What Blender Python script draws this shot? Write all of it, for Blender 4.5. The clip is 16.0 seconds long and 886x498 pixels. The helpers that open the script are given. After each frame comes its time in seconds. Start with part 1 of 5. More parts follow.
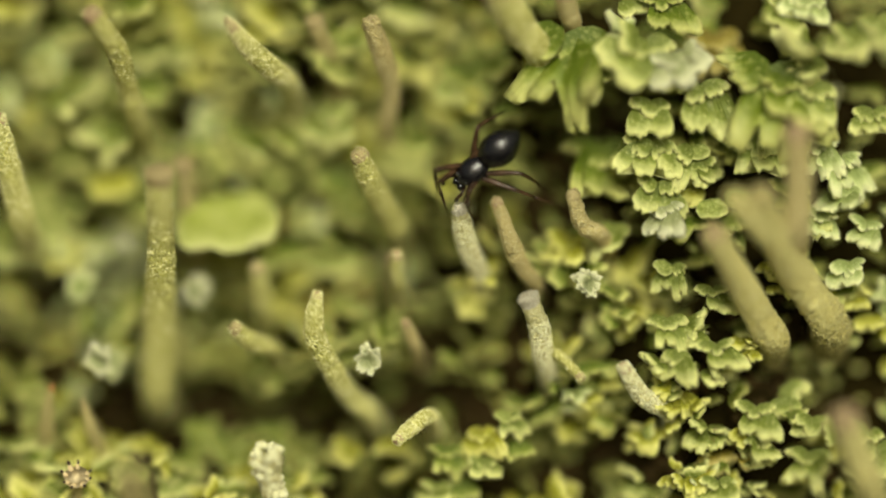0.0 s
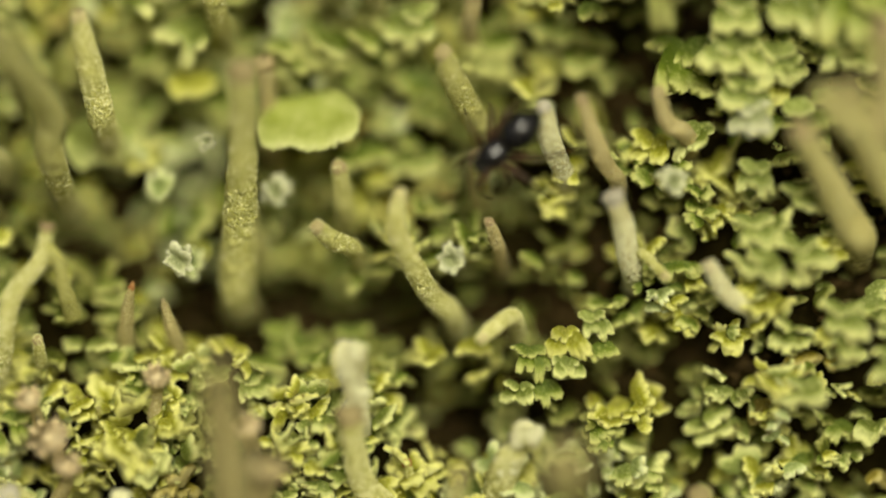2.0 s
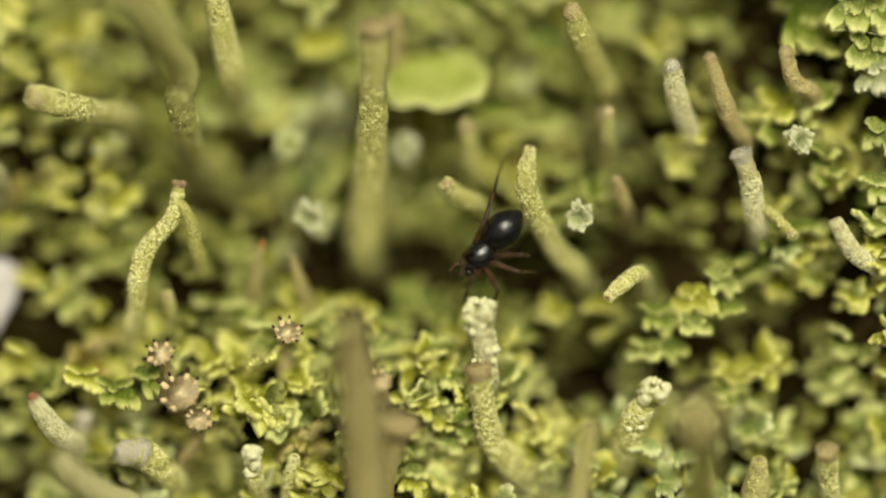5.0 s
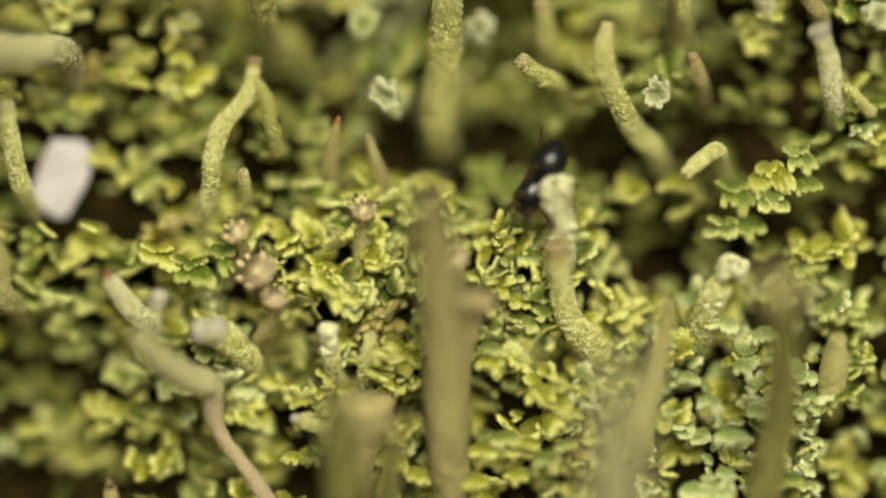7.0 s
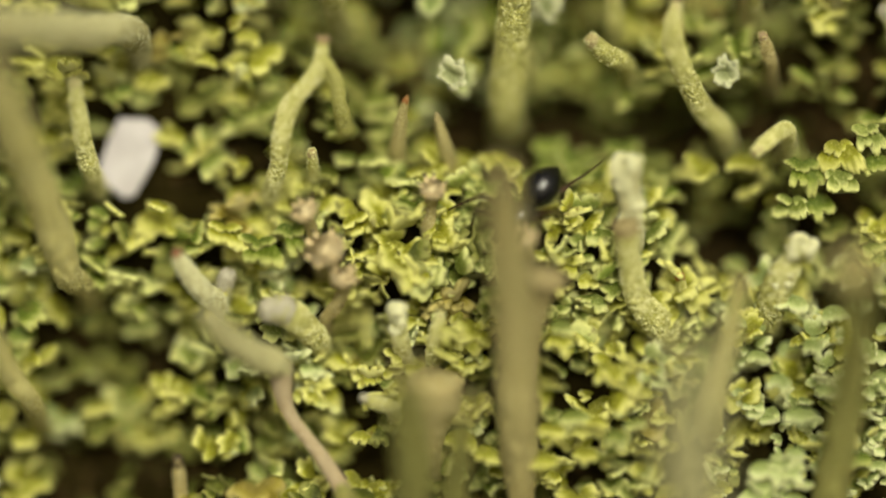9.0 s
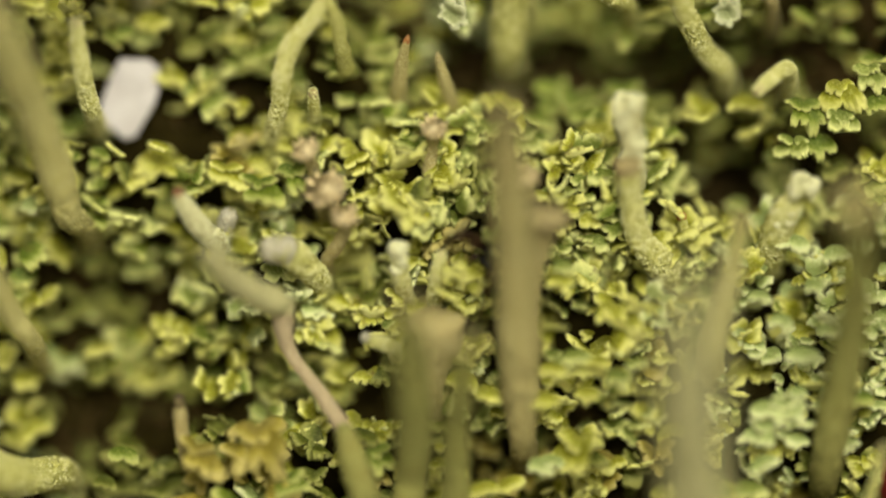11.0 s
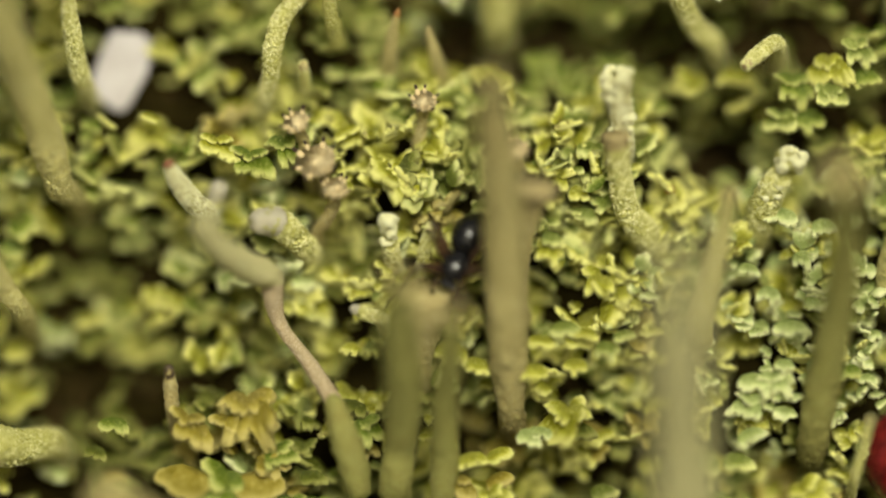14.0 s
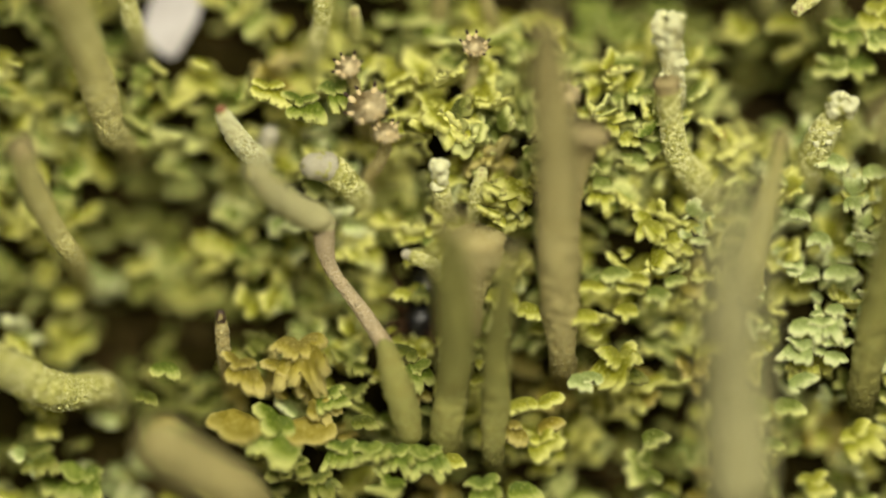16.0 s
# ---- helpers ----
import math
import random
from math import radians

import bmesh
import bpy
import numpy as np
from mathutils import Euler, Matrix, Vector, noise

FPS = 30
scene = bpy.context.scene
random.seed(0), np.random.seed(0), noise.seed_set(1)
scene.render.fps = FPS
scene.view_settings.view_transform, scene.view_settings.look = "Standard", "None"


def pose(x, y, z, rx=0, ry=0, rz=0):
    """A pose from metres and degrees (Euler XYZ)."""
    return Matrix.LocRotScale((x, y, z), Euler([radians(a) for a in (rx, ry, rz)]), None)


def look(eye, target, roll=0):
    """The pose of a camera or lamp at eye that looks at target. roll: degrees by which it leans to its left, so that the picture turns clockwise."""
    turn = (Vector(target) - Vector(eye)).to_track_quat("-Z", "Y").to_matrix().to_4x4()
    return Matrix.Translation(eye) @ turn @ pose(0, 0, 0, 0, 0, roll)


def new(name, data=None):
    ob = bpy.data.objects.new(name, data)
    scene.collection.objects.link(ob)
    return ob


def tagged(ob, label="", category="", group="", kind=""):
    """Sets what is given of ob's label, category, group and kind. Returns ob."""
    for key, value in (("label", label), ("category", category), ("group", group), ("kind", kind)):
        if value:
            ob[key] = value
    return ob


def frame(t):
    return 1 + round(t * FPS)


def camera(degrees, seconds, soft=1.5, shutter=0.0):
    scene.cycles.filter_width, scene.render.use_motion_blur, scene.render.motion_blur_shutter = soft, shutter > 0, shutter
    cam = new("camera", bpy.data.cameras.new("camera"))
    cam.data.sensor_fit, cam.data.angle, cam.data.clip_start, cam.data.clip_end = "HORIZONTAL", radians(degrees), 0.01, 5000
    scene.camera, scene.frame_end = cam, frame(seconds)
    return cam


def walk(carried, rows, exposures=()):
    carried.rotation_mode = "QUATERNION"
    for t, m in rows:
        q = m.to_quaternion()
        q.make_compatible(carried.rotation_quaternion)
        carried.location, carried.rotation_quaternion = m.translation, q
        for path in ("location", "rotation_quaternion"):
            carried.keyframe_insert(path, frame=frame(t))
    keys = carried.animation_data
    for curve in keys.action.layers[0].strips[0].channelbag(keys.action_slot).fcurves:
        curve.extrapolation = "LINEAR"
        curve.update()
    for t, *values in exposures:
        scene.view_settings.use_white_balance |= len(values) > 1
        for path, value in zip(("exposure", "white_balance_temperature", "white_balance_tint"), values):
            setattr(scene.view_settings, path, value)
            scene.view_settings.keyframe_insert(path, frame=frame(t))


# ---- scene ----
# Everything is laid out in millimetres in the plane that faces the lens:
# u to the right, v up along the bank, d out of the bank towards the lens.
MM = 0.001
RIGHT, UP, OUT = Vector((1, 0, 0)), Vector((0, 0.57358, 0.81915)), Vector((0, -0.81915, 0.57358))
BASIS = Matrix((RIGHT, UP, OUT)).transposed()
B3 = np.array(BASIS)


def place(u, v, d=0.0):
    return (RIGHT * u + UP * v + OUT * d) * MM


def lens_pose(u, v, d, tilt, pan, roll):
    turn = Matrix.Rotation(radians(pan), 3, "Y") @ Matrix.Rotation(radians(tilt), 3, "X") @ Matrix.Rotation(radians(roll), 3, "Z")
    return Matrix.Translation(place(u, v, 150 + d)) @ (BASIS @ turn).to_4x4()


# ---- camera ----
cam = camera(10.66, 16.0, soft=2.1)
cam.data.dof.use_dof = True
cam.data.dof.focus_distance = 0.1497
cam.data.dof.aperture_fstop = 6.7
walk(cam, [(t, lens_pose(*row)) for t, *row in (
    (0.0, -0.000, -0.000, 0.104, 0.008, 0.026, -0.130),
    (0.3, -0.306, -0.317, -0.056, 0.010, 0.016, -0.150),
    (0.5, -0.806, -0.817, -0.163, 0.011, 0.010, -0.163),
    (0.8, -1.575, -1.114, 0.065, 0.010, -0.000, -0.140),
    (1.0, -1.736, -1.043, 0.217, 0.009, -0.007, -0.125),
    (1.3, -2.073, -1.648, -0.205, -0.002, -0.019, -0.125),
    (1.5, -2.252, -1.702, -0.486, -0.009, -0.027, -0.125),
    (1.8, -2.843, -1.908, -0.836, -0.008, -0.032, -0.079),
    (2.0, -2.789, -3.158, -1.069, -0.007, -0.035, -0.049),
    (2.3, -2.479, -2.947, -1.209, -0.014, -0.031, -0.049),
    (2.5, -2.747, -2.679, -1.302, -0.018, -0.028, -0.049),
    (2.8, -3.758, -2.269, -0.199, -0.019, -0.012, 0.035),
    (3.0, -4.115, -2.287, 0.536, -0.020, -0.002, 0.091),
    (3.3, -4.500, -2.980, 0.274, -0.027, 0.001, 0.114),
    (3.5, -4.679, -2.998, 0.100, -0.032, 0.003, 0.129),
    (3.8, -4.883, -3.483, -0.061, -0.039, -0.004, 0.103),
    (4.0, -5.097, -3.626, -0.169, -0.043, -0.008, 0.085),
    (6.5, -8.732, -7.335, 0.138, -0.041, -0.012, 0.050),
    (6.8, -8.775, -8.147, -0.286, -0.031, -0.008, 0.004),
    (7.0, -9.186, -8.326, -0.569, -0.024, -0.006, -0.026),
    (7.3, -9.417, -8.210, -0.472, -0.011, -0.004, -0.037),
    (7.5, -9.363, -8.246, -0.407, -0.002, -0.003, -0.044),
    (7.8, -9.280, -8.582, -0.642, 0.006, -0.002, -0.042),
    (8.0, -9.673, -8.582, -0.798, 0.012, -0.001, -0.041),
    (8.3, -10.384, -8.899, -0.829, 0.013, -0.003, -0.029),
    (8.5, -10.384, -8.935, -0.849, 0.014, -0.004, -0.021),
    (8.8, -10.777, -9.235, -0.846, 0.017, -0.006, -0.019),
    (9.0, -11.348, -9.092, -0.844, 0.019, -0.007, -0.017),
    (11.5, -11.449, -11.296, -0.822, 0.017, -0.016, -0.054),
    (11.8, -11.626, -11.221, -0.577, 0.013, -0.014, -0.025),
    (12.0, -11.840, -11.292, -0.414, 0.010, -0.012, -0.006),
    (12.3, -11.278, -11.590, -0.487, 0.012, -0.005, 0.014),
    (12.5, -11.064, -11.679, -0.535, 0.014, -0.000, 0.027),
    (12.8, -10.881, -11.480, -0.330, 0.016, 0.008, 0.059),
    (13.0, -10.952, -11.694, -0.194, 0.018, 0.014, 0.081),
    (13.3, -10.549, -11.859, -0.285, 0.013, 0.021, 0.063),
    (13.5, -10.531, -11.966, -0.346, 0.009, 0.026, 0.051),
    (13.8, -10.775, -11.685, -0.323, -0.001, 0.025, 0.097),
    (14.0, -10.971, -11.792, -0.307, -0.007, 0.025, 0.127),
    (14.3, -10.817, -12.087, -0.349, -0.009, 0.018, 0.122),
    (14.5, -11.156, -12.301, -0.377, -0.011, 0.013, 0.118),
    (14.8, -11.601, -12.899, -0.793, -0.009, 0.009, 0.092),
    (15.0, -11.387, -13.185, -1.071, -0.007, 0.007, 0.074),
    (15.3, -11.354, -13.501, -1.280, -0.000, 0.006, 0.084),
    (15.5, -11.925, -13.376, -1.420, 0.004, 0.005, 0.090),
    (15.8, -12.540, -13.316, -0.638, 0.007, 0.014, 0.125),
    (16.0, -12.594, -13.566, -0.117, 0.009, 0.020, 0.149),
)])

# ---- light: an overcast sky ----
world = bpy.data.worlds.new("sky")
scene.world = world
world.use_nodes = True
sky = world.node_tree.nodes.new("ShaderNodeTexSky")
sky.sky_type, sky.sun_disc = "NISHITA", False
sky.sun_elevation, sky.sun_rotation = radians(57), radians(168)
sky.dust_density, sky.ozone_density, sky.air_density = 9.0, 0.2, 0.6
back = world.node_tree.nodes["Background"]
back.inputs["Strength"].default_value = 0.074
cloud = world.node_tree.nodes.new("ShaderNodeMix")
cloud.data_type, cloud.blend_type = "RGBA", "MULTIPLY"
cloud.inputs[0].default_value, cloud.inputs[7].default_value = 1.0, (1.02, 1.03, 0.76, 1)
world.node_tree.links.new(sky.outputs[0], cloud.inputs[6])
world.node_tree.links.new(cloud.outputs[2], back.inputs["Color"])
sun = new("sun", bpy.data.lights.new("sun", "SUN"))
sun.data.energy, sun.data.angle, sun.data.color = 2.75, radians(24), (0.98, 0.985, 0.84)
_e, _r = radians(57), radians(168)
sun.matrix_world = look(Vector((math.sin(_r) * math.cos(_e), math.cos(_r) * math.cos(_e), math.sin(_e))) * 0.5, (0, 0, 0))
scene.view_settings.exposure = -0.1


# ---- materials ----
class Nodes:
    """A small hand for node trees: a Principled surface and what feeds it."""

    def __init__(self, name, rough=0.6, **sockets):
        self.m = bpy.data.materials.new(name)
        self.m.use_nodes = True
        self.t = self.m.node_tree
        self.b = self.t.nodes["Principled BSDF"]
        self.b.inputs["Roughness"].default_value = rough
        for key, value in sockets.items():
            self.b.inputs[key.replace("_", " ")].default_value = value
        self.co = self.t.nodes.new("ShaderNodeTexCoord").outputs["Object"]

    def link(self, a, b):
        self.t.links.new(a, b)

    def noise(self, size_mm, detail=3.0, rough=0.6):
        n = self.t.nodes.new("ShaderNodeTexNoise")
        n.inputs["Scale"].default_value, n.inputs["Detail"].default_value, n.inputs["Roughness"].default_value = 1 / (size_mm * MM), detail, rough
        self.link(self.co, n.inputs["Vector"])
        return n.outputs["Fac"]

    def cells(self, size_mm):
        n = self.t.nodes.new("ShaderNodeTexVoronoi")
        n.inputs["Scale"].default_value = 1 / (size_mm * MM)
        self.link(self.co, n.inputs["Vector"])
        return n.outputs["Distance"]

    def attribute(self, name):
        n = self.t.nodes.new("ShaderNodeAttribute")
        n.attribute_name = name
        return n.outputs["Fac"]

    def chance(self):
        return self.t.nodes.new("ShaderNodeObjectInfo").outputs["Random"]

    def ramp(self, fac, *stops):
        n = self.t.nodes.new("ShaderNodeValToRGB")
        while len(n.color_ramp.elements) < len(stops):
            n.color_ramp.elements.new(0.5)
        for e, (pos, c) in zip(n.color_ramp.elements, stops):
            e.position, e.color = pos, (*(c if isinstance(c, tuple) else (c, c, c)), 1)
        self.link(fac, n.inputs["Fac"])
        return n.outputs["Color"]

    def mix(self, fac, a, b, how="MIX"):
        n = self.t.nodes.new("ShaderNodeMix")
        n.data_type, n.blend_type = "RGBA", how
        for value, socket in ((fac, n.inputs[0]), (a, n.inputs[6]), (b, n.inputs[7])):
            if isinstance(value, bpy.types.NodeSocket):
                self.link(value, socket)
            else:
                socket.default_value = (*value, 1) if isinstance(value, tuple) else value
        return n.outputs[2]

    def maths(self, how, a, b):
        n = self.t.nodes.new("ShaderNodeMath")
        n.operation = how
        for value, socket in zip((a, b), n.inputs):
            if isinstance(value, bpy.types.NodeSocket):
                self.link(value, socket)
            else:
                socket.default_value = value
        return n.outputs[0]

    def done(self, colour, bump=None, height_mm=0.03, strength=0.6, thin=0.0, rough=None):
        if isinstance(colour, tuple):
            self.b.inputs["Base Color"].default_value = (*colour, 1)
        else:
            self.link(colour, self.b.inputs["Base Color"])
        if rough is not None:
            self.link(rough, self.b.inputs["Roughness"])
        if bump is not None:
            n = self.t.nodes.new("ShaderNodeBump")
            n.inputs["Strength"].default_value, n.inputs["Distance"].default_value = strength, height_mm * MM
            self.link(bump, n.inputs["Height"])
            self.link(n.outputs["Normal"], self.b.inputs["Normal"])
        if thin:
            glow = self.t.nodes.new("ShaderNodeBsdfTranslucent")
            both = self.t.nodes.new("ShaderNodeMixShader")
            both.inputs[0].default_value = thin
            if isinstance(colour, tuple):
                glow.inputs["Color"].default_value = (*colour, 1)
            else:
                self.link(colour, glow.inputs["Color"])
            out = self.t.nodes["Material Output"]
            self.link(self.b.outputs[0], both.inputs[1])
            self.link(glow.outputs[0], both.inputs[2])
            self.link(both.outputs[0], out.inputs["Surface"])
        return self.m


def squamule_material(name, dull, main, pale, brown=(0.16, 0.09, 0.03)):
    """Leafy lichen: deep green at the foot of the scale, darkened further by painted shade, yellow-green on the blade,
    a pale mealy outer margin.
    """
    n = Nodes(name, 0.5, Specular_IOR_Level=0.35)
    tone = n.maths("FRACT", n.maths("ADD", n.attribute("tone"), n.chance()), 0.0)
    c = n.mix(tone, tuple(0.4 * a + 0.6 * b for a, b in zip(dull, main)), tuple(1.12 * x for x in main))
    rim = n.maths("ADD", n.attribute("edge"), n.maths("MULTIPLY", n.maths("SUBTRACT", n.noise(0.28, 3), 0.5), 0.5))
    # foot taken below its own green: shade under neighbouring scales, painted in
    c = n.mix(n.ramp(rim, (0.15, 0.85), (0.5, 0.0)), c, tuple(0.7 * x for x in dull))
    c = n.mix(n.ramp(n.noise(0.45, 4), (0.40, 0.0), (0.70, 0.5)), c, tuple(0.7 * x for x in main))
    c = n.mix(n.ramp(n.noise(0.09, 2), (0.52, 0.0), (0.75, 0.45)), c, pale)
    c = n.mix(n.ramp(rim, (0.36, 0.0), (0.62, 0.55), (0.84, 1.0)), c, pale)
    c = n.mix(n.ramp(n.maths("MULTIPLY", n.noise(1.3, 2), n.noise(0.3, 2)), (0.33, 0.0), (0.44, 0.6)), c, brown)
    under = n.ramp(n.attribute("under"), (0.3, 0.0), (0.7, 1.0))
    c = n.mix(under, c, tuple(0.75 * x + 0.05 for x in pale))
    return n.done(c, n.maths("ADD", n.noise(0.06, 3), n.maths("MULTIPLY", n.noise(0.3, 2), 1.2)), 0.06, 0.6, thin=0.25)


def stalk_material(name, main, pale, stain, grain=0.09):
    """A mealy podetium: granules of a paler green over a browner skin."""
    n = Nodes(name, 0.8, Specular_IOR_Level=0.2)
    cells = n.cells(grain)
    c = n.mix(n.ramp(cells, (0.2, 0.0), (0.75, 0.6)), main, stain)
    c = n.mix(n.ramp(n.noise(0.07, 3), (0.45, 0.0), (0.68, 0.8)), c, pale)
    c = n.mix(n.ramp(n.noise(1.4, 3), (0.5, 0.0), (0.8, 0.5)), c, stain)
    # dark pigment of the stalk's foot, widened to paint in the hollow's shade
    foot_stain_shade = n.maths("ADD", n.attribute("foot"), n.maths("MULTIPLY", n.maths("SUBTRACT", n.noise(0.25, 3), 0.5), 0.35))
    c = n.mix(n.ramp(foot_stain_shade, (0.58, 0.0), (0.92, 0.85)), c, tuple(0.45 * x for x in stain))
    return n.done(c, n.maths("SUBTRACT", n.noise(0.05, 3), cells), 0.09, 0.9)


def plain_material(name, dark, light, size=0.2, rough=0.6, bump=0.03, thin=0.0, **sockets):
    n = Nodes(name, rough, **sockets)
    c = n.mix(n.ramp(n.noise(size, 4), (0.35, 0.0), (0.7, 1.0)), dark, light)
    return n.done(c, n.noise(size * 0.4, 4), bump, 0.6, thin=thin)


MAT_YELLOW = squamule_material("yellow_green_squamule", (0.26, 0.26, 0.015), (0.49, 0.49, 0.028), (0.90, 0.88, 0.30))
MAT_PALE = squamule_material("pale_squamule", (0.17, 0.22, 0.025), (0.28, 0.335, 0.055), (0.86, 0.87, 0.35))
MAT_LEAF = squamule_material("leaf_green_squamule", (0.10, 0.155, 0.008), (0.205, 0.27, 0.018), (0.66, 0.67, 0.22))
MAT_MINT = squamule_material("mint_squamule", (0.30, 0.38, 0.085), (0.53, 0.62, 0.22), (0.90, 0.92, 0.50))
# olive scales, and the dark green that paints shade into the carpet's gaps
MAT_OLIVE_SHADED = squamule_material("olive_shaded_squamule", (0.068, 0.084, 0.007), (0.155, 0.178, 0.013), (0.40, 0.40, 0.11))
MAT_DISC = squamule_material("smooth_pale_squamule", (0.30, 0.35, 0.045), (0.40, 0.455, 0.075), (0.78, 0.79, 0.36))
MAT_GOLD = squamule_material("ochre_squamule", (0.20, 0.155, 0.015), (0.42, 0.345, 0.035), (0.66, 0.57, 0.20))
STALK_GREEN = stalk_material("yellow_green_podetium", (0.55, 0.54, 0.14), (0.78, 0.77, 0.36), (0.36, 0.33, 0.07))
STALK_TAN = stalk_material("tan_podetium", (0.62, 0.54, 0.23), (0.74, 0.68, 0.38), (0.48, 0.36, 0.13), 0.07)
STALK_OLIVE = stalk_material("olive_podetium", (0.68, 0.63, 0.23), (0.80, 0.77, 0.42), (0.54, 0.46, 0.14))
MAT_WHITE = squamule_material("whitish_squamule", (0.34, 0.38, 0.14), (0.56, 0.59, 0.30), (0.84, 0.84, 0.56))
STALK_PINK = stalk_material("pinkish_tan_podetium", (0.60, 0.48, 0.29), (0.76, 0.66, 0.46), (0.46, 0.33, 0.17), 0.07)
STALK_MOSS = stalk_material("moss_green_podetium", (0.37, 0.37, 0.10), (0.50, 0.49, 0.19), (0.24, 0.20, 0.05))
STALK_DULL = stalk_material("dull_tan_podetium", (0.52, 0.46, 0.18), (0.66, 0.60, 0.31), (0.38, 0.29, 0.10))
STALK_GREY = stalk_material("grey_mealy_podetium", (0.68, 0.65, 0.31), (0.80, 0.77, 0.46), (0.48, 0.42, 0.18))
WHITE_MEAL = plain_material("whitish_meal", (0.74, 0.72, 0.38), (0.90, 0.89, 0.62), 0.12, 0.85, 0.02, thin=0.15)
MEAL = plain_material("pale_meal", (0.62, 0.60, 0.20), (0.86, 0.84, 0.48), 0.12, 0.85, 0.02)
TIP_TAN = stalk_material("tan_tip", (0.52, 0.45, 0.2), (0.64, 0.55, 0.3), (0.34, 0.22, 0.1))
TIP_OLIVE = stalk_material("dull_olive_tip", (0.48, 0.41, 0.17), (0.6, 0.53, 0.28), (0.36, 0.27, 0.11))
TIP_PINK = stalk_material("pinkish_brown_tip", (0.50, 0.36, 0.20), (0.64, 0.53, 0.33), (0.34, 0.20, 0.10))
TIP_RED = stalk_material("red_tip", (0.36, 0.13, 0.07), (0.50, 0.30, 0.18), (0.26, 0.05, 0.03))
TIP_ORANGE = stalk_material("orange_tip", (0.46, 0.22, 0.07), (0.56, 0.36, 0.16), (0.34, 0.10, 0.03))
TIP_DARK = plain_material("dark_pycnidium", (0.03, 0.016, 0.01), (0.07, 0.035, 0.02), 0.1, 0.35)
TIP_WHITE = stalk_material("white_meal", (0.60, 0.56, 0.42), (0.76, 0.73, 0.60), (0.46, 0.41, 0.27))
HEAD_TAN = plain_material("tan_cup", (0.64, 0.49, 0.25), (0.88, 0.75, 0.45), 0.2, 0.75)
# brown humus, coloured near black to carry the shade of the gaps
SOIL = plain_material("humus_with_gap_shade", (0.008, 0.006, 0.001), (0.024, 0.018, 0.004), 1.2, 0.9, 0.3, Specular_IOR_Level=0.03)
FLAKE = plain_material("white_flake", (0.50, 0.46, 0.46), (0.62, 0.59, 0.59), 0.9, 0.7, 0.04)
RED = plain_material("wet_red_skin", (0.06, 0.004, 0.005), (0.17, 0.013, 0.011), 0.5, 0.25)
BLACK = plain_material("glossy_black_chitin", (0.004, 0.004, 0.005), (0.010, 0.009, 0.010), 0.08, 0.11, 0.012, Specular_IOR_Level=0.6)
CRUMB = plain_material("brown_crumb", (0.020, 0.014, 0.005), (0.095, 0.062, 0.022), 0.5, 0.9, 0.05, Specular_IOR_Level=0.05)
LEG = plain_material("brown_leg_chitin", (0.016, 0.008, 0.004), (0.085, 0.045, 0.022), 0.3, 0.24, 0.012)


# ---- builders ----
def mesh_of(name, verts, faces, material, smooth=True, **attributes):
    me = bpy.data.meshes.new(name)
    me.from_pydata(verts if isinstance(verts, list) else np.asarray(verts).tolist(), [], faces)
    if smooth:
        me.polygons.foreach_set("use_smooth", np.ones(len(me.polygons), dtype=bool))
    for key, values in attributes.items():
        me.attributes.new(key, "FLOAT", "POINT").data.foreach_set("value", np.asarray(values, dtype=np.float32))
    me.materials.append(material)
    me.update()
    return me


def part(name, me, parent, label="", m=None):
    ob = new(name, me)
    ob.parent = parent
    if m is not None:
        ob.matrix_basis = m
    return tagged(ob, label)


def world_of(points):
    """Millimetres u, v, d to metres in the world."""
    return np.asarray(points, dtype=float) @ B3.T * MM


def smooth_line(points, count):
    """A Catmull-Rom line through rows of numbers, evenly sampled."""
    p = np.asarray(points, dtype=float)
    if len(p) == 2:
        return p[0] + (p[1] - p[0]) * np.linspace(0, 1, count)[:, None]
    q = np.vstack([2 * p[0] - p[1], p, 2 * p[-1] - p[-2]])
    gaps = np.linalg.norm(np.diff(p[:, :3], axis=0), axis=1)
    at = np.concatenate([[0], np.cumsum(gaps)]) / gaps.sum()
    out = []
    for s in np.linspace(0, 1, count):
        i = min(max(int(np.searchsorted(at, s, "right")) - 1, 0), len(p) - 2)
        f = (s - at[i]) / max(at[i + 1] - at[i], 1e-9)
        a, b, c, e = q[i:i + 4]
        out.append(0.5 * (2 * b + (c - a) * f + (2 * a - 5 * b + 4 * c - e) * f ** 2 + (3 * b - a - 3 * c + e) * f ** 3))
    return np.array(out)


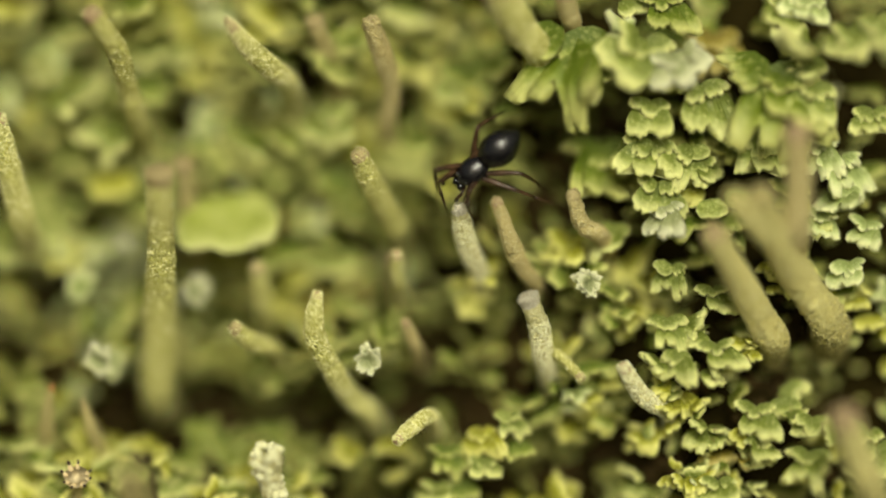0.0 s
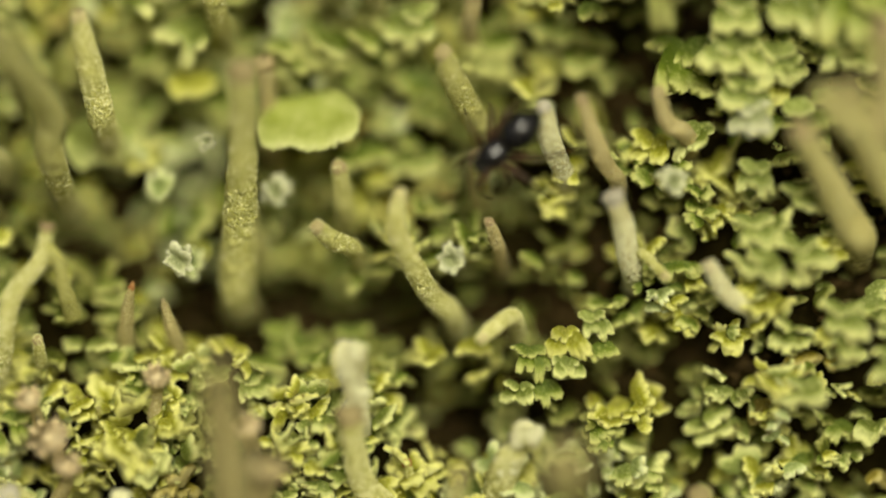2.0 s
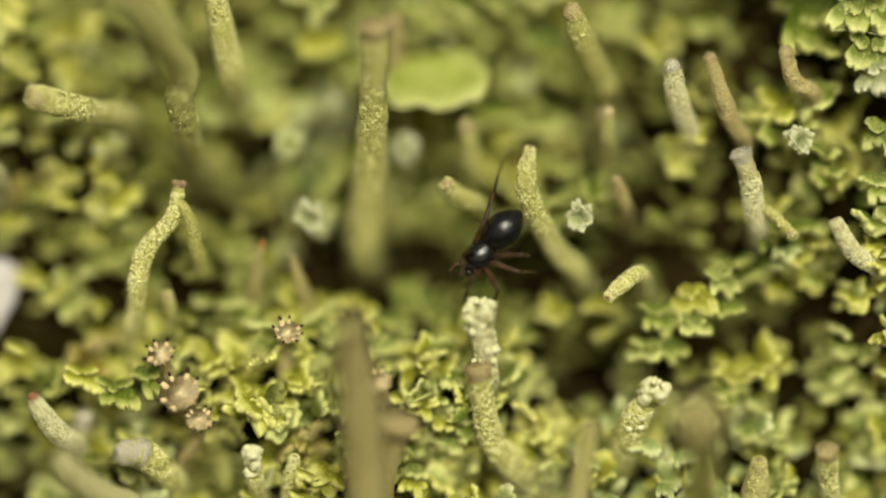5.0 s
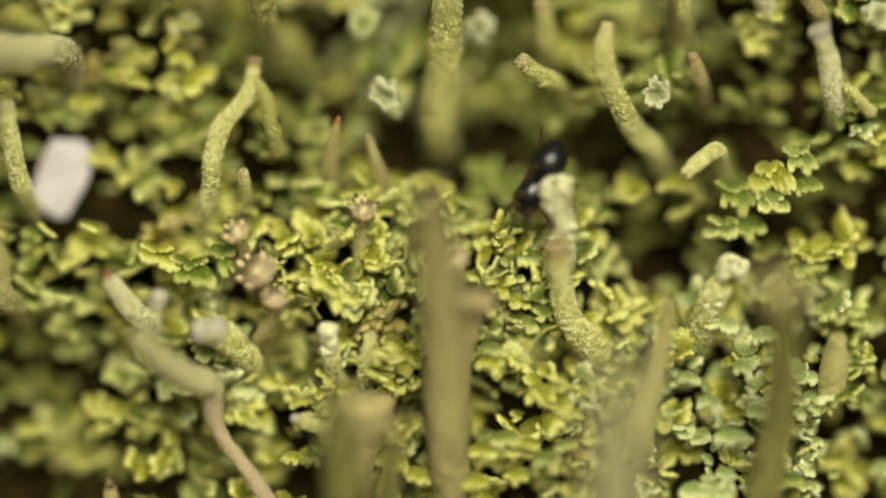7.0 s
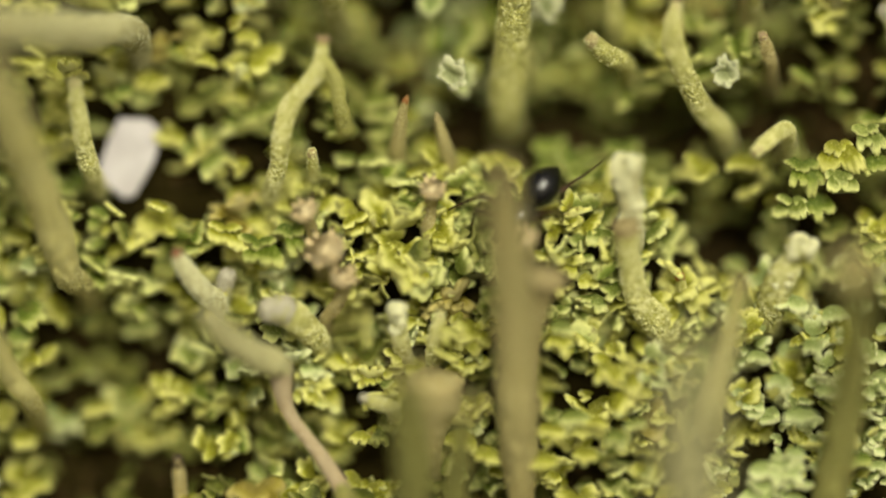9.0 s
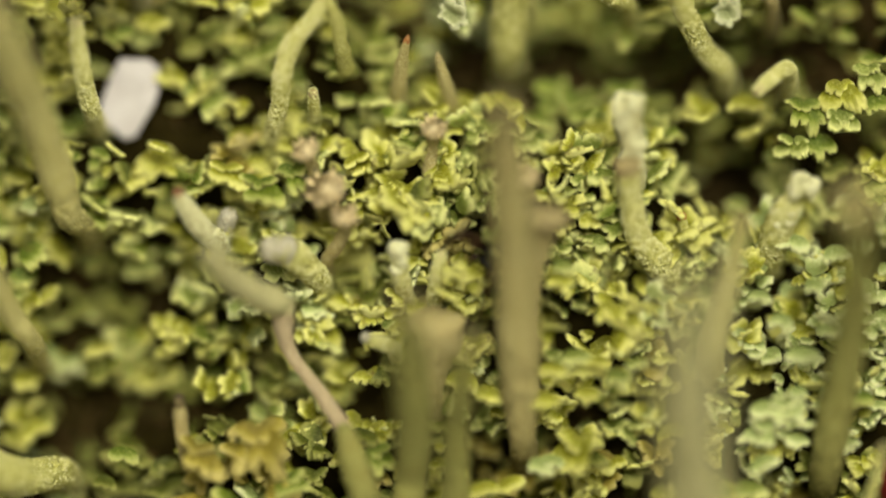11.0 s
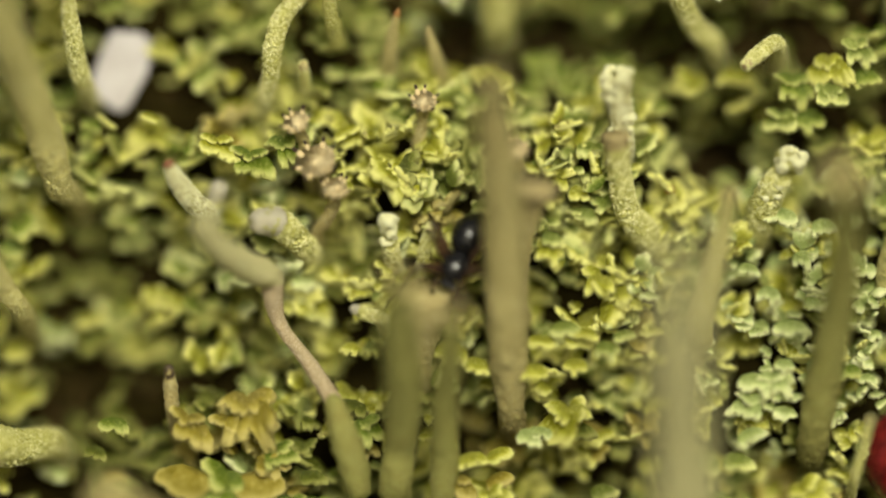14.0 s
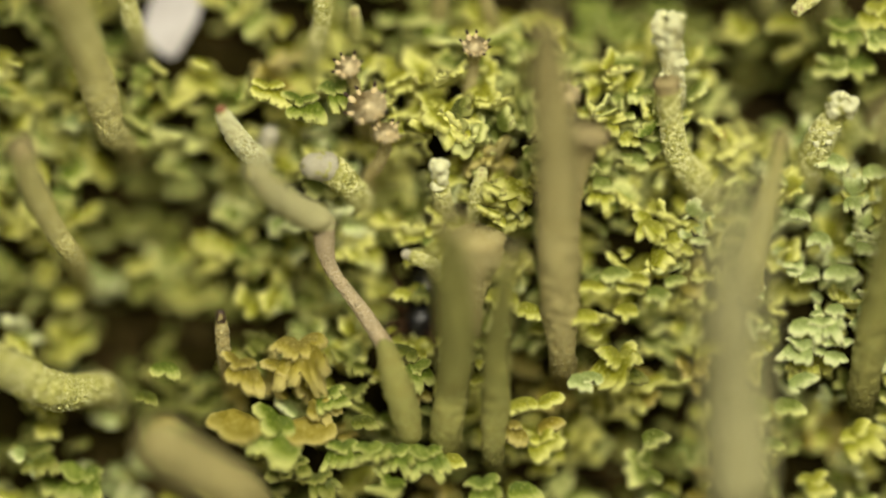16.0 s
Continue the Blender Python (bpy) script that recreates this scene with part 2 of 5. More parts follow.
def tube(line, radii, sides=18, rough=0.0, seed=0, close=(True, True)):
    """A round skin about a line of points (mm); rough makes it knobbly."""
    rng = np.random.default_rng(seed)
    line, radii = np.asarray(line, float), np.asarray(radii, float)
    along = np.gradient(line, axis=0)
    along /= np.linalg.norm(along, axis=1)[:, None] + 1e-12
    side = np.cross(along[0], (0.3, 0.2, 1.0))
    verts = []
    bumps = rng.normal(0, 1, (len(line), sides))
    bumps = (bumps + np.roll(bumps, 1, 1) + np.roll(bumps, 1, 0)) / 1.7
    ang = np.arange(sides) * 2 * np.pi / sides
    for i in range(len(line)):
        side = side - along[i] * (side @ along[i])
        side /= np.linalg.norm(side)
        other = np.cross(along[i], side)
        r = radii[i] * (1 + rough * bumps[i])
        verts.append(line[i] + (np.cos(ang) * r)[:, None] * side + (np.sin(ang) * r)[:, None] * other)
    verts = list(np.vstack(verts))
    faces = [(i * sides + j, i * sides + (j + 1) % sides, (i + 1) * sides + (j + 1) % sides, (i + 1) * sides + j)
             for i in range(len(line) - 1) for j in range(sides)]
    for want, i in ((close[0], 0), (close[1], len(line) - 1)):
        if want:
            verts.append(line[i])
            k = len(verts) - 1
            ring = [(i * sides + j, i * sides + (j + 1) % sides) for j in range(sides)]
            faces += [(b, a, k) if i == 0 else (a, b, k) for a, b in ring]
    return np.array(verts), faces


GRAIN_V = np.array([(1, 0, 0), (-1, 0, 0), (0, 1, 0), (0, -1, 0), (0, 0, 1), (0, 0, -1)], float)
GRAIN_F = np.array([(0, 2, 4), (2, 1, 4), (1, 3, 4), (3, 0, 4), (2, 0, 5), (1, 2, 5), (3, 1, 5), (0, 3, 5)])


def grains(points, sizes, seed=0):
    """Small knobbly granules at points (mm), as vertices and faces."""
    rng = np.random.default_rng(seed)
    points, sizes = np.asarray(points, float), np.asarray(sizes, float)
    v = GRAIN_V[None] * (sizes[:, None, None] * rng.uniform(0.7, 1.35, (len(points), 6, 1)))
    turn = rng.normal(size=(len(points), 3, 3))
    turn = np.linalg.qr(turn)[0]
    v = np.einsum("kij,knj->kni", turn, v) + points[:, None]
    f = GRAIN_F[None] + 6 * np.arange(len(points))[:, None, None]
    return v.reshape(-1, 3), f.reshape(-1, 3).tolist()


def joined(*pieces):
    verts, faces, base = [], [], 0
    for v, f in pieces:
        verts.append(np.asarray(v))
        faces += [tuple(i + base for i in face) for face in f]
        base += len(v)
    return np.vstack(verts), faces


# ---- the bank ----
HOLLOWS = ((-2.6, -8.3, 1.7, 1.0, 3.4), (-8.0, -4.7, 2.2, 1.0, 2.0), (-4.4, -5.2, 3.2, 1.0, 2.2), (-11.5, -4.8, 1.8, 0.7, 1.6), (-13.2, -2.6, 1.6, 0.8, 1.4), (-23.0, -15.4, 3.0, 0.8, 1.4), (-20.2, -15.8, 1.4, 0.6, 1.0), (-11.4, -19.7, 1.5, 0.5, 0.7), (-6.4, -19.8, 1.6, 0.7, 0.8), (6.0, 5.0, 0.8, 0.9, 1.6), (3.0, 2.2, 1.5, 0.9, 0.9), (0.2, 3.2, 1.5, 0.7, 1.3), (4.6, 0.4, 1.2, 0.7, 1.2), (4.8, 3.9, 1.4, 1.1, 2.6), (9.4, 4.6, 0.8, 1.0, 2.0),
           (9.8, -3.9, 1.6, 0.8, 1.5), (-7.2, -16.6, 0.7, 0.5, 0.8), (-8.4, -20.4, 1.8, 0.8, 1.2), (-18.7, -6.2, 1.0, 0.7, 0.8),
           (-13.4, -19.6, 1.6, 0.6, 1.2), (-20.5, -20.6, 2.5, 1.0, 1.2), (-22.0, -12.0, 1.6, 0.7, 1.2), (8.2, -1.2, 1.2, 0.6, 1.4), (6.0, -6.5, 1.6, 0.7, 1.4), (12.0, 4.8, 0.9, 0.8, 1.6), (2.0, 1.0, 1.2, 0.8, 1.4),
           (2.0, -6.8, 1.5, 0.6, 1.5), (-1.0, -4.2, 1.6, 0.5, 1.5), (-24.0, -17.5, 2.0, 0.8, 1.2), (-5.0, -18.8, 1.0, 0.6, 1.0), (-3.0, -12.4, 0.8, 1.0, 1.2), (12.4, -3.9, 2.2, 1.3, 2.0),
           (10.8, 2.2, 0.7, 0.9, 1.6), (7.0, 1.4, 0.7, 0.8, 1.4), (13.2, 6.0, 0.8, 1.0, 1.4), (4.2, -2.2, 0.9, 0.6, 1.4), (-3.4, -5.0, 2.0, 1.0, 1.5), (1.0, -5.2, 1.6, 0.8, 1.5), (2.6, -3.0, 1.2, 0.6, 1.2),
           (-15.0, 3.4, 1.0, 1.6, 1.5), (-9.6, 1.2, 0.8, 0.7, 1.2), (-4.6, 2.6, 1.0, 1.2, 1.5), (-9.8, -4.0, 1.4, 0.9, 1.5), (-6.6, -0.9, 1.4, 0.6, 1.2), (-7.2, 5.0, 1.2, 0.8, 1.2), (-1.2, -8.6, 2.0, 0.6, 2.0))
CLEAR = ((-21.38, -6.10, 1.7, -2.8),)
MOUNDS = ((9.0, 3.5, 6.5, 5.5, 2.6), (10.0, -5.0, 5.0, 4.5, 2.2), (-15.0, -18.0, 5.0, 2.6, 1.6), (-11.0, -11.0, 6.0, 4.0, 1.3),
          (-1.0, -15.0, 5.0, 4.0, 1.8), (-12.0, 4.0, 9.0, 6.0, -2.5), (-20.0, -13.0, 5.0, 3.0, -0.8), (-1.0, 3.0, 4.0, 5.0, -1.3), (-9.0, -1.5, 5.0, 3.0, -2.0), (-7.0, -9.4, 2.4, 1.2, 1.3))


def bank_depth(u, v):
    """How far the humus stands out at u, v (mm)."""
    u, v = np.asarray(u, float), np.asarray(v, float)
    d = -3.4 + 0.35 * np.sin(u * 0.9 + 1.3 * np.sin(v * 0.7)) + 0.3 * np.sin(v * 1.4 + np.sin(u * 0.8) * 1.7)
    for cu, cv, su, sv, h in MOUNDS:
        d = d + h * np.exp(-((u - cu) / su) ** 2 - ((v - cv) / sv) ** 2)
    for cu, cv, su, sv, h in HOLLOWS:
        d = d - h * np.exp(-((u - cu) / su) ** 2 - ((v - cv) / sv) ** 2)
    return d


def build_ground():
    """One sheet: the bank in front of the lens, level ground below it and above it, out to the horizon."""
    fine = np.linspace(-1, 1, 121)
    us = -6 + np.sign(fine) * (np.abs(fine) * 34 + np.abs(fine) ** 14 * 4.0e5)
    vs = np.linspace(-46, 36, 150)
    rows = []
    low = world_of([(0, -46, -3.4)])[0]
    high = world_of([(0, 36, -3.4)])[0]
    for y in (-400, -40, -6, -1.2, -0.45, -0.2, -0.09):
        rows.append(np.stack([us * MM, np.full_like(us, low[1] + y), np.full_like(us, low[2] - 0.012)], 1))
    for v in vs:
        fade = np.clip((70 - np.abs(us + 6)) / 40, 0, 1)
        d = -3.4 + fade * (bank_depth(np.clip(us, -60, 60), v) + 3.4)
        rows.append(world_of(np.stack([us, np.full_like(us, v), d], 1)))
    for y in (0.02, 0.1, 0.5, 3, 30, 400):
        rows.append(np.stack([us * MM, np.full_like(us, high[1] + y), np.full_like(us, high[2] + 0.005)], 1))
    k = len(us)
    faces = [(i * k + j, i * k + j + 1, (i + 1) * k + j + 1, (i + 1) * k + j) for i in range(len(rows) - 1) for j in range(k - 1)]
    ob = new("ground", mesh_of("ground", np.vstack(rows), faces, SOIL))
    tagged(ob, "humus of a mossy bank under the lichen, blackened by painted gap shade", "ground", kind="structure")


# ---- squamules: lobed leafy scales ----
def squamule(seed, around, rings, lobes, curl, thick=0.10, tooth=0.0, deep=0.4, spread=62, scallops=2):
    """A fan-shaped scale of length 1 from its foot to its rim, cut into rounded, scalloped lobes that bend down at their ends:
    vertices, faces, nearness to the pale outer margin, underside flag."""
    rng = np.random.default_rng(seed)
    t = np.linspace(-1, 1, around)
    cuts = np.sort(np.concatenate([[-1.0, 1.0], (np.arange(1, lobes) * 2 / lobes - 1) + rng.normal(0, 0.24 / lobes, lobes - 1)]))
    reach = np.array([rng.uniform(0.62, 1.0) * (1 - 0.14 * abs((cuts[i] + cuts[i + 1]) / 2) ** 2) for i in range(lobes)])
    lift = rng.normal(0, 0.16, lobes)
    which = np.clip(np.searchsorted(cuts, t, "right") - 1, 0, lobes - 1)
    across = 2 * (t - cuts[which]) / (cuts[which + 1] - cuts[which]) - 1
    ends = np.clip(1 - np.abs(across) ** 2.3, 0, 1) ** 0.5
    if lobes > 1:
        outer = ((which == 0) & (across < 0)) | ((which == lobes - 1) & (across > 0))
        notch = np.where(outer, 0.42, 1 - deep * rng.uniform(0.75, 1.1, lobes + 1)[np.clip(which + (across > 0), 0, lobes)])
    else:
        notch = np.full(around, 0.35)
    r = reach[which] * (notch + (1 - notch) * ends)
    if lobes == 1:
        r = r * (1 + 0.05 * np.sin(t * 5.3 + seed) + 0.035 * np.sin(t * 11 + 2 * seed))
    crumple = np.abs(np.sin(across * (scallops + 0.5) * math.pi / 2 + rng.uniform(-0.4, 0.4, lobes)[which]))
    r = r * (1 - 0.10 * (1 - crumple) * (scallops > 0))
    width = max(around // 9, 3)
    soft = np.convolve(np.pad(r, width, mode="edge"), np.ones(2 * width + 1) / (2 * width + 1), "valid")
    beads = tooth * rng.normal(size=around)
    beads = (beads + np.roll(beads, 1)) * 0.9
    angle = np.radians(spread * rng.uniform(0.85, 1.15)) * t * (0.92 + 0.08 * np.abs(t)) + 0.22 * rng.normal()
    w1, ph, roll = rng.uniform(-1, 1), rng.uniform(0, 6.3), rng.uniform(0.15, 0.55)

    def height(s):
        return (0.10 * s - curl * s ** 2 * 0.5 - roll * np.maximum(s - 0.55, 0) ** 2 * 2.2 + lift[which] * s ** 3
                - 0.15 * across ** 2 * s ** 2.5 * (1.0 if lobes > 1 else 0.15) + 0.05 * w1 * np.sin(angle * 4 + ph) * s + 0.02 * np.sin(s * 9 + ph))

    verts, edge, under = [np.zeros((1, 3))], [0.0], [0.0]
    steps = np.linspace(0, 1, rings + 1)[1:] ** 0.8
    for k, s in enumerate(list(steps) + [1.0]):
        below = k == rings
        f = s * (soft + (r * (1 + beads) - soft) * s ** 4) * (0.975 if below else 1.0)
        verts.append(np.stack([np.sin(angle) * (0.28 + 0.64 * f ** 0.75), f * (0.55 + 0.45 * np.cos(angle)), height(s * r) - (thick * 0.75 if below else 0.0)], 1))
        edge += list(np.clip(0.15 + 0.85 * f / reach.max(), 0, 1) * s if lobes > 1 else np.full(around, 0.40 + 0.34 * s ** 7))
        under += [0.5 if below else 0.0] * around
    if tooth:
        for ring in verts[-2:]:
            ring[:, 2] += 0.012 * rng.normal(size=around) + 0.012
    verts.append(np.array([[0.0, 0.12, -thick * 1.3], [0.0, 0.5, -thick * 1.2 - 0.08 * curl]]))
    edge += [0.0, 0.3]
    under += [1.0, 1.0]
    verts = np.vstack(verts)
    faces = [(0, 1 + j + 1, 1 + j) for j in range(around - 1)]
    for i in range(rings):
        for j in range(around - 1):
            faces.append((1 + i * around + j, 1 + i * around + j + 1, 1 + (i + 1) * around + j + 1, 1 + (i + 1) * around + j))
    last = 1 + rings * around
    faces += [(last + j, last + j + 1, len(verts) - 1) for j in range(around - 1)]
    faces += [(last, len(verts) - 1, len(verts) - 2), (len(verts) - 1, last + around - 1, len(verts) - 2)]
    return verts, faces, np.array(edge), np.array(under)


def blade_turn(phi, tau, twist=0.0):
    """Rotation (in u, v, d) of a blade that points down the bank, swung by phi, and stands out by tau (degrees)."""
    p, t = radians(phi), radians(tau)
    y = np.array([np.cos(t) * np.sin(p), -np.cos(t) * np.cos(p), np.sin(t)])
    up = np.array([0.0, 0.8, 0.6])
    z = up - y * (up @ y)
    z /= np.linalg.norm(z)
    x = np.cross(y, z)
    w = radians(twist)
    x, z = x * np.cos(w) + z * np.sin(w), z * np.cos(w) - x * np.sin(w)
    return np.stack([x, y, z], 1)


def blade_matrix(u, v, d, size, phi, tau, twist=0.0):
    m = Matrix((B3 @ blade_turn(phi, tau, twist)).tolist()).to_4x4()
    return Matrix.Translation(place(u, v, d)) @ m @ Matrix.Diagonal((size, size, size, 1))


def mealy(shape, seed, share, size=0.045):
    """The same blade with pale granules along its outer margin."""
    v, f, e, under = shape
    rng = np.random.default_rng(seed)
    rim = v[(e >= 0.66) & (under == 0)]
    rim = rim[rng.random(len(rim)) < share]
    gv, gf = grains(rim + rng.normal(0, 0.012, rim.shape), rng.uniform(0.6, 1.4, len(rim)) * size, seed)
    av, af = joined((v, f), (gv, gf))
    return av, af, np.concatenate([e, np.full(len(gv), 1.12)]), np.concatenate([under, np.zeros(len(gv))])


FINE = [squamule(100 + i, 84, 6, 2 + i % 3, 0.05 + 0.12 * (i % 4), 0.13, 0.018, 0.30 + 0.07 * (i % 5), 38 + 7 * (i % 5), 2 + i % 2) for i in range(14)]
FINE += [squamule(130, 90, 9, 1, 0.10, 0.06, 0.016, spread=76, scallops=0), squamule(131, 90, 9, 1, 0.28, 0.06, 0.016, spread=70, scallops=0)]
NEAR = [squamule(300 + i, 27 + i % 3, 3, 2 + i % 3, 0.05 + 0.14 * (i % 4), 0.19, 0.0, 0.44 + 0.07 * (i % 5), 44 + 8 * (i % 5), 1) for i in range(24)]
NEAR = [mealy(shape, 500 + i, 0.22, 0.05) for i, shape in enumerate(NEAR)]
FAR = [squamule(400 + i, 18 + i % 3, 2, 2 + i % 3, 0.05 + 0.12 * (i % 4), 0.18, 0.0, 0.5, 58, 0) for i in range(16)]
BLADES = {}


def blade_mesh(variant, material):
    """One of the detailed blades in one of the greens, a millimetre long; shared by all that use it."""
    key = (variant % 16, material.name)
    if key not in BLADES:
        v, f, e, under = FINE[key[0]]
        BLADES[key] = mesh_of("squamule", v * MM, f, material, edge=e, under=under, tone=np.full(len(v), 0.137 * key[0]))
    return BLADES[key]


PATCHES = {}


def patch(name, u, v, label):
    ob = new("lichen_patch")
    ob.location = place(u, v, float(bank_depth(u, v)))
    PATCHES[name] = (tagged(ob, label, "lichen", group="leafy lichen patches on the bank"), u, v)


def blade(u, v, d, size, phi, tau, material, variant=0, twist=0.0):
    """One leafy scale, as a part of the patch that is nearest to it."""
    ob = min(PATCHES.values(), key=lambda p: (p[1] - u) ** 2 + (p[2] - v) ** 2)[0]
    m = Matrix.Translation(ob.location).inverted() @ blade_matrix(u, v, d, size, phi, tau, twist)
    part("squamule", blade_mesh(variant, material), ob, m=m)


def tuft(u, v, d, size, phi, tau, material, variant=0):
    """A large scale with two smaller lobes that overlap its foot."""
    roll = 24 * math.sin(7 * u + 5 * v)
    tau = tau + 10 * math.sin(11 * u - 3 * v)
    blade(u, v, d, size, phi + 0.6 * roll, tau, material, variant, roll)
    for k, (swing, share) in enumerate(((-38, 0.50), (34, 0.42))):
        a = radians(phi + swing)
        blade(u + 0.10 * size * math.sin(a), v + 0.06 * size, d + 0.16, size * share, phi + swing, max(tau - 6, 4), material, variant + 3 + 4 * k, 12 * (1 - 2 * k))


def greens_at(u, v):
    """Weights of the greens of the carpet at u, v: yellow, pale, leaf, mint, olive, ochre."""
    def near(cu, cv, su, sv):
        return math.exp(-((u - cu) / su) ** 2 - ((v - cv) / sv) ** 2)
    w = [1.0, 0.30, 0.25, 0.05, 0.30, 0.03]
    mint = near(0.5, -14, 3.2, 3.2) + near(-11.6, -1.8, 1.6, 2.0) + near(12.5, 0.5, 2.0, 3.5) + 0.6 * near(-22, -20, 4, 3) + 0.5 * near(-16.5, -12.5, 3, 1.5)
    w[3] += 3.5 * mint
    w[1] += 1.4 * near(9, -5, 4.5, 4.5) + 0.5 * near(8, 5, 5, 4) + 0.8 * near(-5.5, -8.8, 2.5, 1.2)
    w[2] += 2.2 * near(8, 4, 5, 4) + 0.8 * near(-21, -16, 5, 4) + 2.5 * near(-6, -6, 2.5, 1.5) + 0.8 * near(-4, -5, 4, 2)
    w[4] += 1.2 * near(-20, -13, 5, 3) + 1.0 * near(9, 4, 5, 4) + 1.0 * near(-1.5, -5.0, 3.0, 1.3) + 1.8 * near(-21, -19.5, 5, 3) + 0.6 * near(-9, -20, 4, 1.5) + 0.8 * near(1, -4, 5, 2) + 1.6 * near(-5, -5.6, 4, 2) + 2.2 * near(-18, -17.5, 8, 3) + 4.0 * near(-23, -18.5, 5, 2.5)
    w[0] += 0.5 * near(-9, 5, 8, 3) + 2.0 * near(-9.5, -9.5, 4, 2)
    w[2] += 1.2 * near(-9, 5, 8, 4)
    w[3] += 1.0 * near(-7, 5.5, 6, 3)
    w[1] += 1.6 * near(-9, 5, 8, 3) + 3.0 * near(-8.5, -9.4, 4, 1.8)
    w[4] += 2.5 * near(1.5, -3.5, 4, 2.5) + 2.0 * near(0, -7, 3, 1.4)
    w[2] += 1.2 * near(1.5, -3.5, 4, 2.5) + 2.4 * near(3.0, 1.5, 3.5, 2.5)
    w[4] += 2.0 * near(3.0, 1.5, 3.5, 2.5) + 2.5 * near(0, -6.4, 4.5, 2)
    w[2] += 2.0 * near(0, -6.4, 4.5, 2)
    w[5] += 2.5 * near(-17.4, -18.0, 2.4, 1.3) + 1.0 * near(-6.5, -17.5, 2.0, 1.2) + 0.8 * near(8.0, 7.2, 2.0, 1.2) + 0.5 * near(0.5, -19, 2, 1)
    # the back's shade, put into the colour by weighting the darker greens
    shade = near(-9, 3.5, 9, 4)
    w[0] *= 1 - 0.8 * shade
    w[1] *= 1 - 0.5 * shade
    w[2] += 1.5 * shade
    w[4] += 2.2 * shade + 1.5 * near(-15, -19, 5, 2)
    w[0] *= 1 - 0.6 * near(8, -7, 4, 4)
    w[2] += 1.5 * near(-11, -5, 3.5, 2)
    w[4] += 2.5 * near(-11, -5, 3.5, 2)
    return np.array(w)


def build_carpet():
    """Thousands of small scales over the humus; the larger, nearer ones are parts of their patch."""
    rng = np.random.default_rng(7)
    mats = (MAT_YELLOW, MAT_PALE, MAT_LEAF, MAT_MINT, MAT_OLIVE_SHADED, MAT_GOLD)
    heaps = [[[], [], [], [], []] for _ in mats]
    counts = [0] * len(mats)
    singles = 0
    step = 1.0
    for gu in np.arange(-30, 17.5, step):
        for gv in np.arange(-25, 11.5, step):
            if gv > 0.5 + (gu + 27) * 0.85 or (gu > 3.5 and gv < -11.5 - (14.5 - gu) * 0.7):
                continue
            cu, cv = gu + rng.uniform(-0.5, 0.5) * step, gv + rng.uniform(-0.5, 0.5) * step
            clump = 0.5 + 0.7 * noise.noise(Vector((cu * 0.5, cv * 0.5, 3.1)))
            rise = rng.uniform(0.0, 1.5) + 1.3 * (clump - 0.4)
            hole = sum(math.exp(-((cu - a) / b) ** 2 - ((cv - c) / e) ** 2) for a, c, b, e, _ in HOLLOWS)
            # low scales turn olive: shade of the lower layer as colour
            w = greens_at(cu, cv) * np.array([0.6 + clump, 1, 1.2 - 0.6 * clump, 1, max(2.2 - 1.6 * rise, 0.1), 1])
            which = int(np.searchsorted(np.cumsum(w) / w.sum(), rng.random()))
            big = rng.uniform(0.75, 1.3) * (1.2 if cu > 4 and cv > 0 else 1.0) * (0.8 if which == 3 else 1.0)
            count = int(rng.integers(4, 8))
            if rng.random() < 0.10:
                count = 1
            # hollows get only dark greens, which paint their shade
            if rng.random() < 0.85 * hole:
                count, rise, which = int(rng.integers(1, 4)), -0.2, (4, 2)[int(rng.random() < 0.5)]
            if hole > 0.9 and -4 < cu < 3 and cv < -4:
                count = int(rng.integers(0, 2))
            elif 0 < cu < 3 and -7.4 < cv < -5:
                count = max(count, 4)
            # dark greens here also paint the shade below the large overhanging scales
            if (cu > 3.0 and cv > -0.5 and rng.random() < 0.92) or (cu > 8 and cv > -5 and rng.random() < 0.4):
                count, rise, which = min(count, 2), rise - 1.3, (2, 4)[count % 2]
            if -12.5 < cu < -4 and -11.2 < cv < -7.6:
                count, rise = max(count, 5) + 3, max(rise, 0.5)
            elif -19 < cu < 4 and -15.5 < cv < -7.0 and hole < 0.5:
                count += 2
            if which == 3 and abs(cu) < 5 and cv < -11:
                count, rise = count + 1, rise + 0.4
            if cu < -17 and cv < -16.6:
                count = max(count - 2, 1)
            if cu < 1 and cv > 2:
                count, big = max(count - 1, 1), big * 1.5
            if -14.5 < cu < -9.5 and cv < -17.2:
                count, rise, which = min(count, 4), rise - 0.4, (which, 5, 4)[int(rng.integers(0, 3))]
            face, named = rng.normal(0, 35), rng.random() < 0.16 and rise > 0.7 and singles < 280
            for i in range(count):
                phi = face + (i - (count - 1) / 2) * rng.uniform(25, 50) + rng.normal(0, 22)
                tau, twist = rng.uniform(0, 58), rng.normal(0, 26)
                size = rng.uniform(0.48, 0.95) * big
                u, v = cu + rng.normal(0, 0.28), cv + rng.normal(0, 0.28)
                d = float(bank_depth(u, v)) + 0.1 + max(rise, -0.2) + rng.normal(0, 0.22)
                if any((u - a) ** 2 + (v - c) ** 2 < r * r and d > top - 0.8 for a, c, r, top in CLEAR):
                    continue
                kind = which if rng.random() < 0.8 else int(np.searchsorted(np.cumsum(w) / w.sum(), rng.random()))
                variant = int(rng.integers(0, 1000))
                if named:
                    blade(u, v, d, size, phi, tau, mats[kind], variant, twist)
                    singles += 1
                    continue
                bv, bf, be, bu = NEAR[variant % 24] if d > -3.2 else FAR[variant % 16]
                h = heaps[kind]
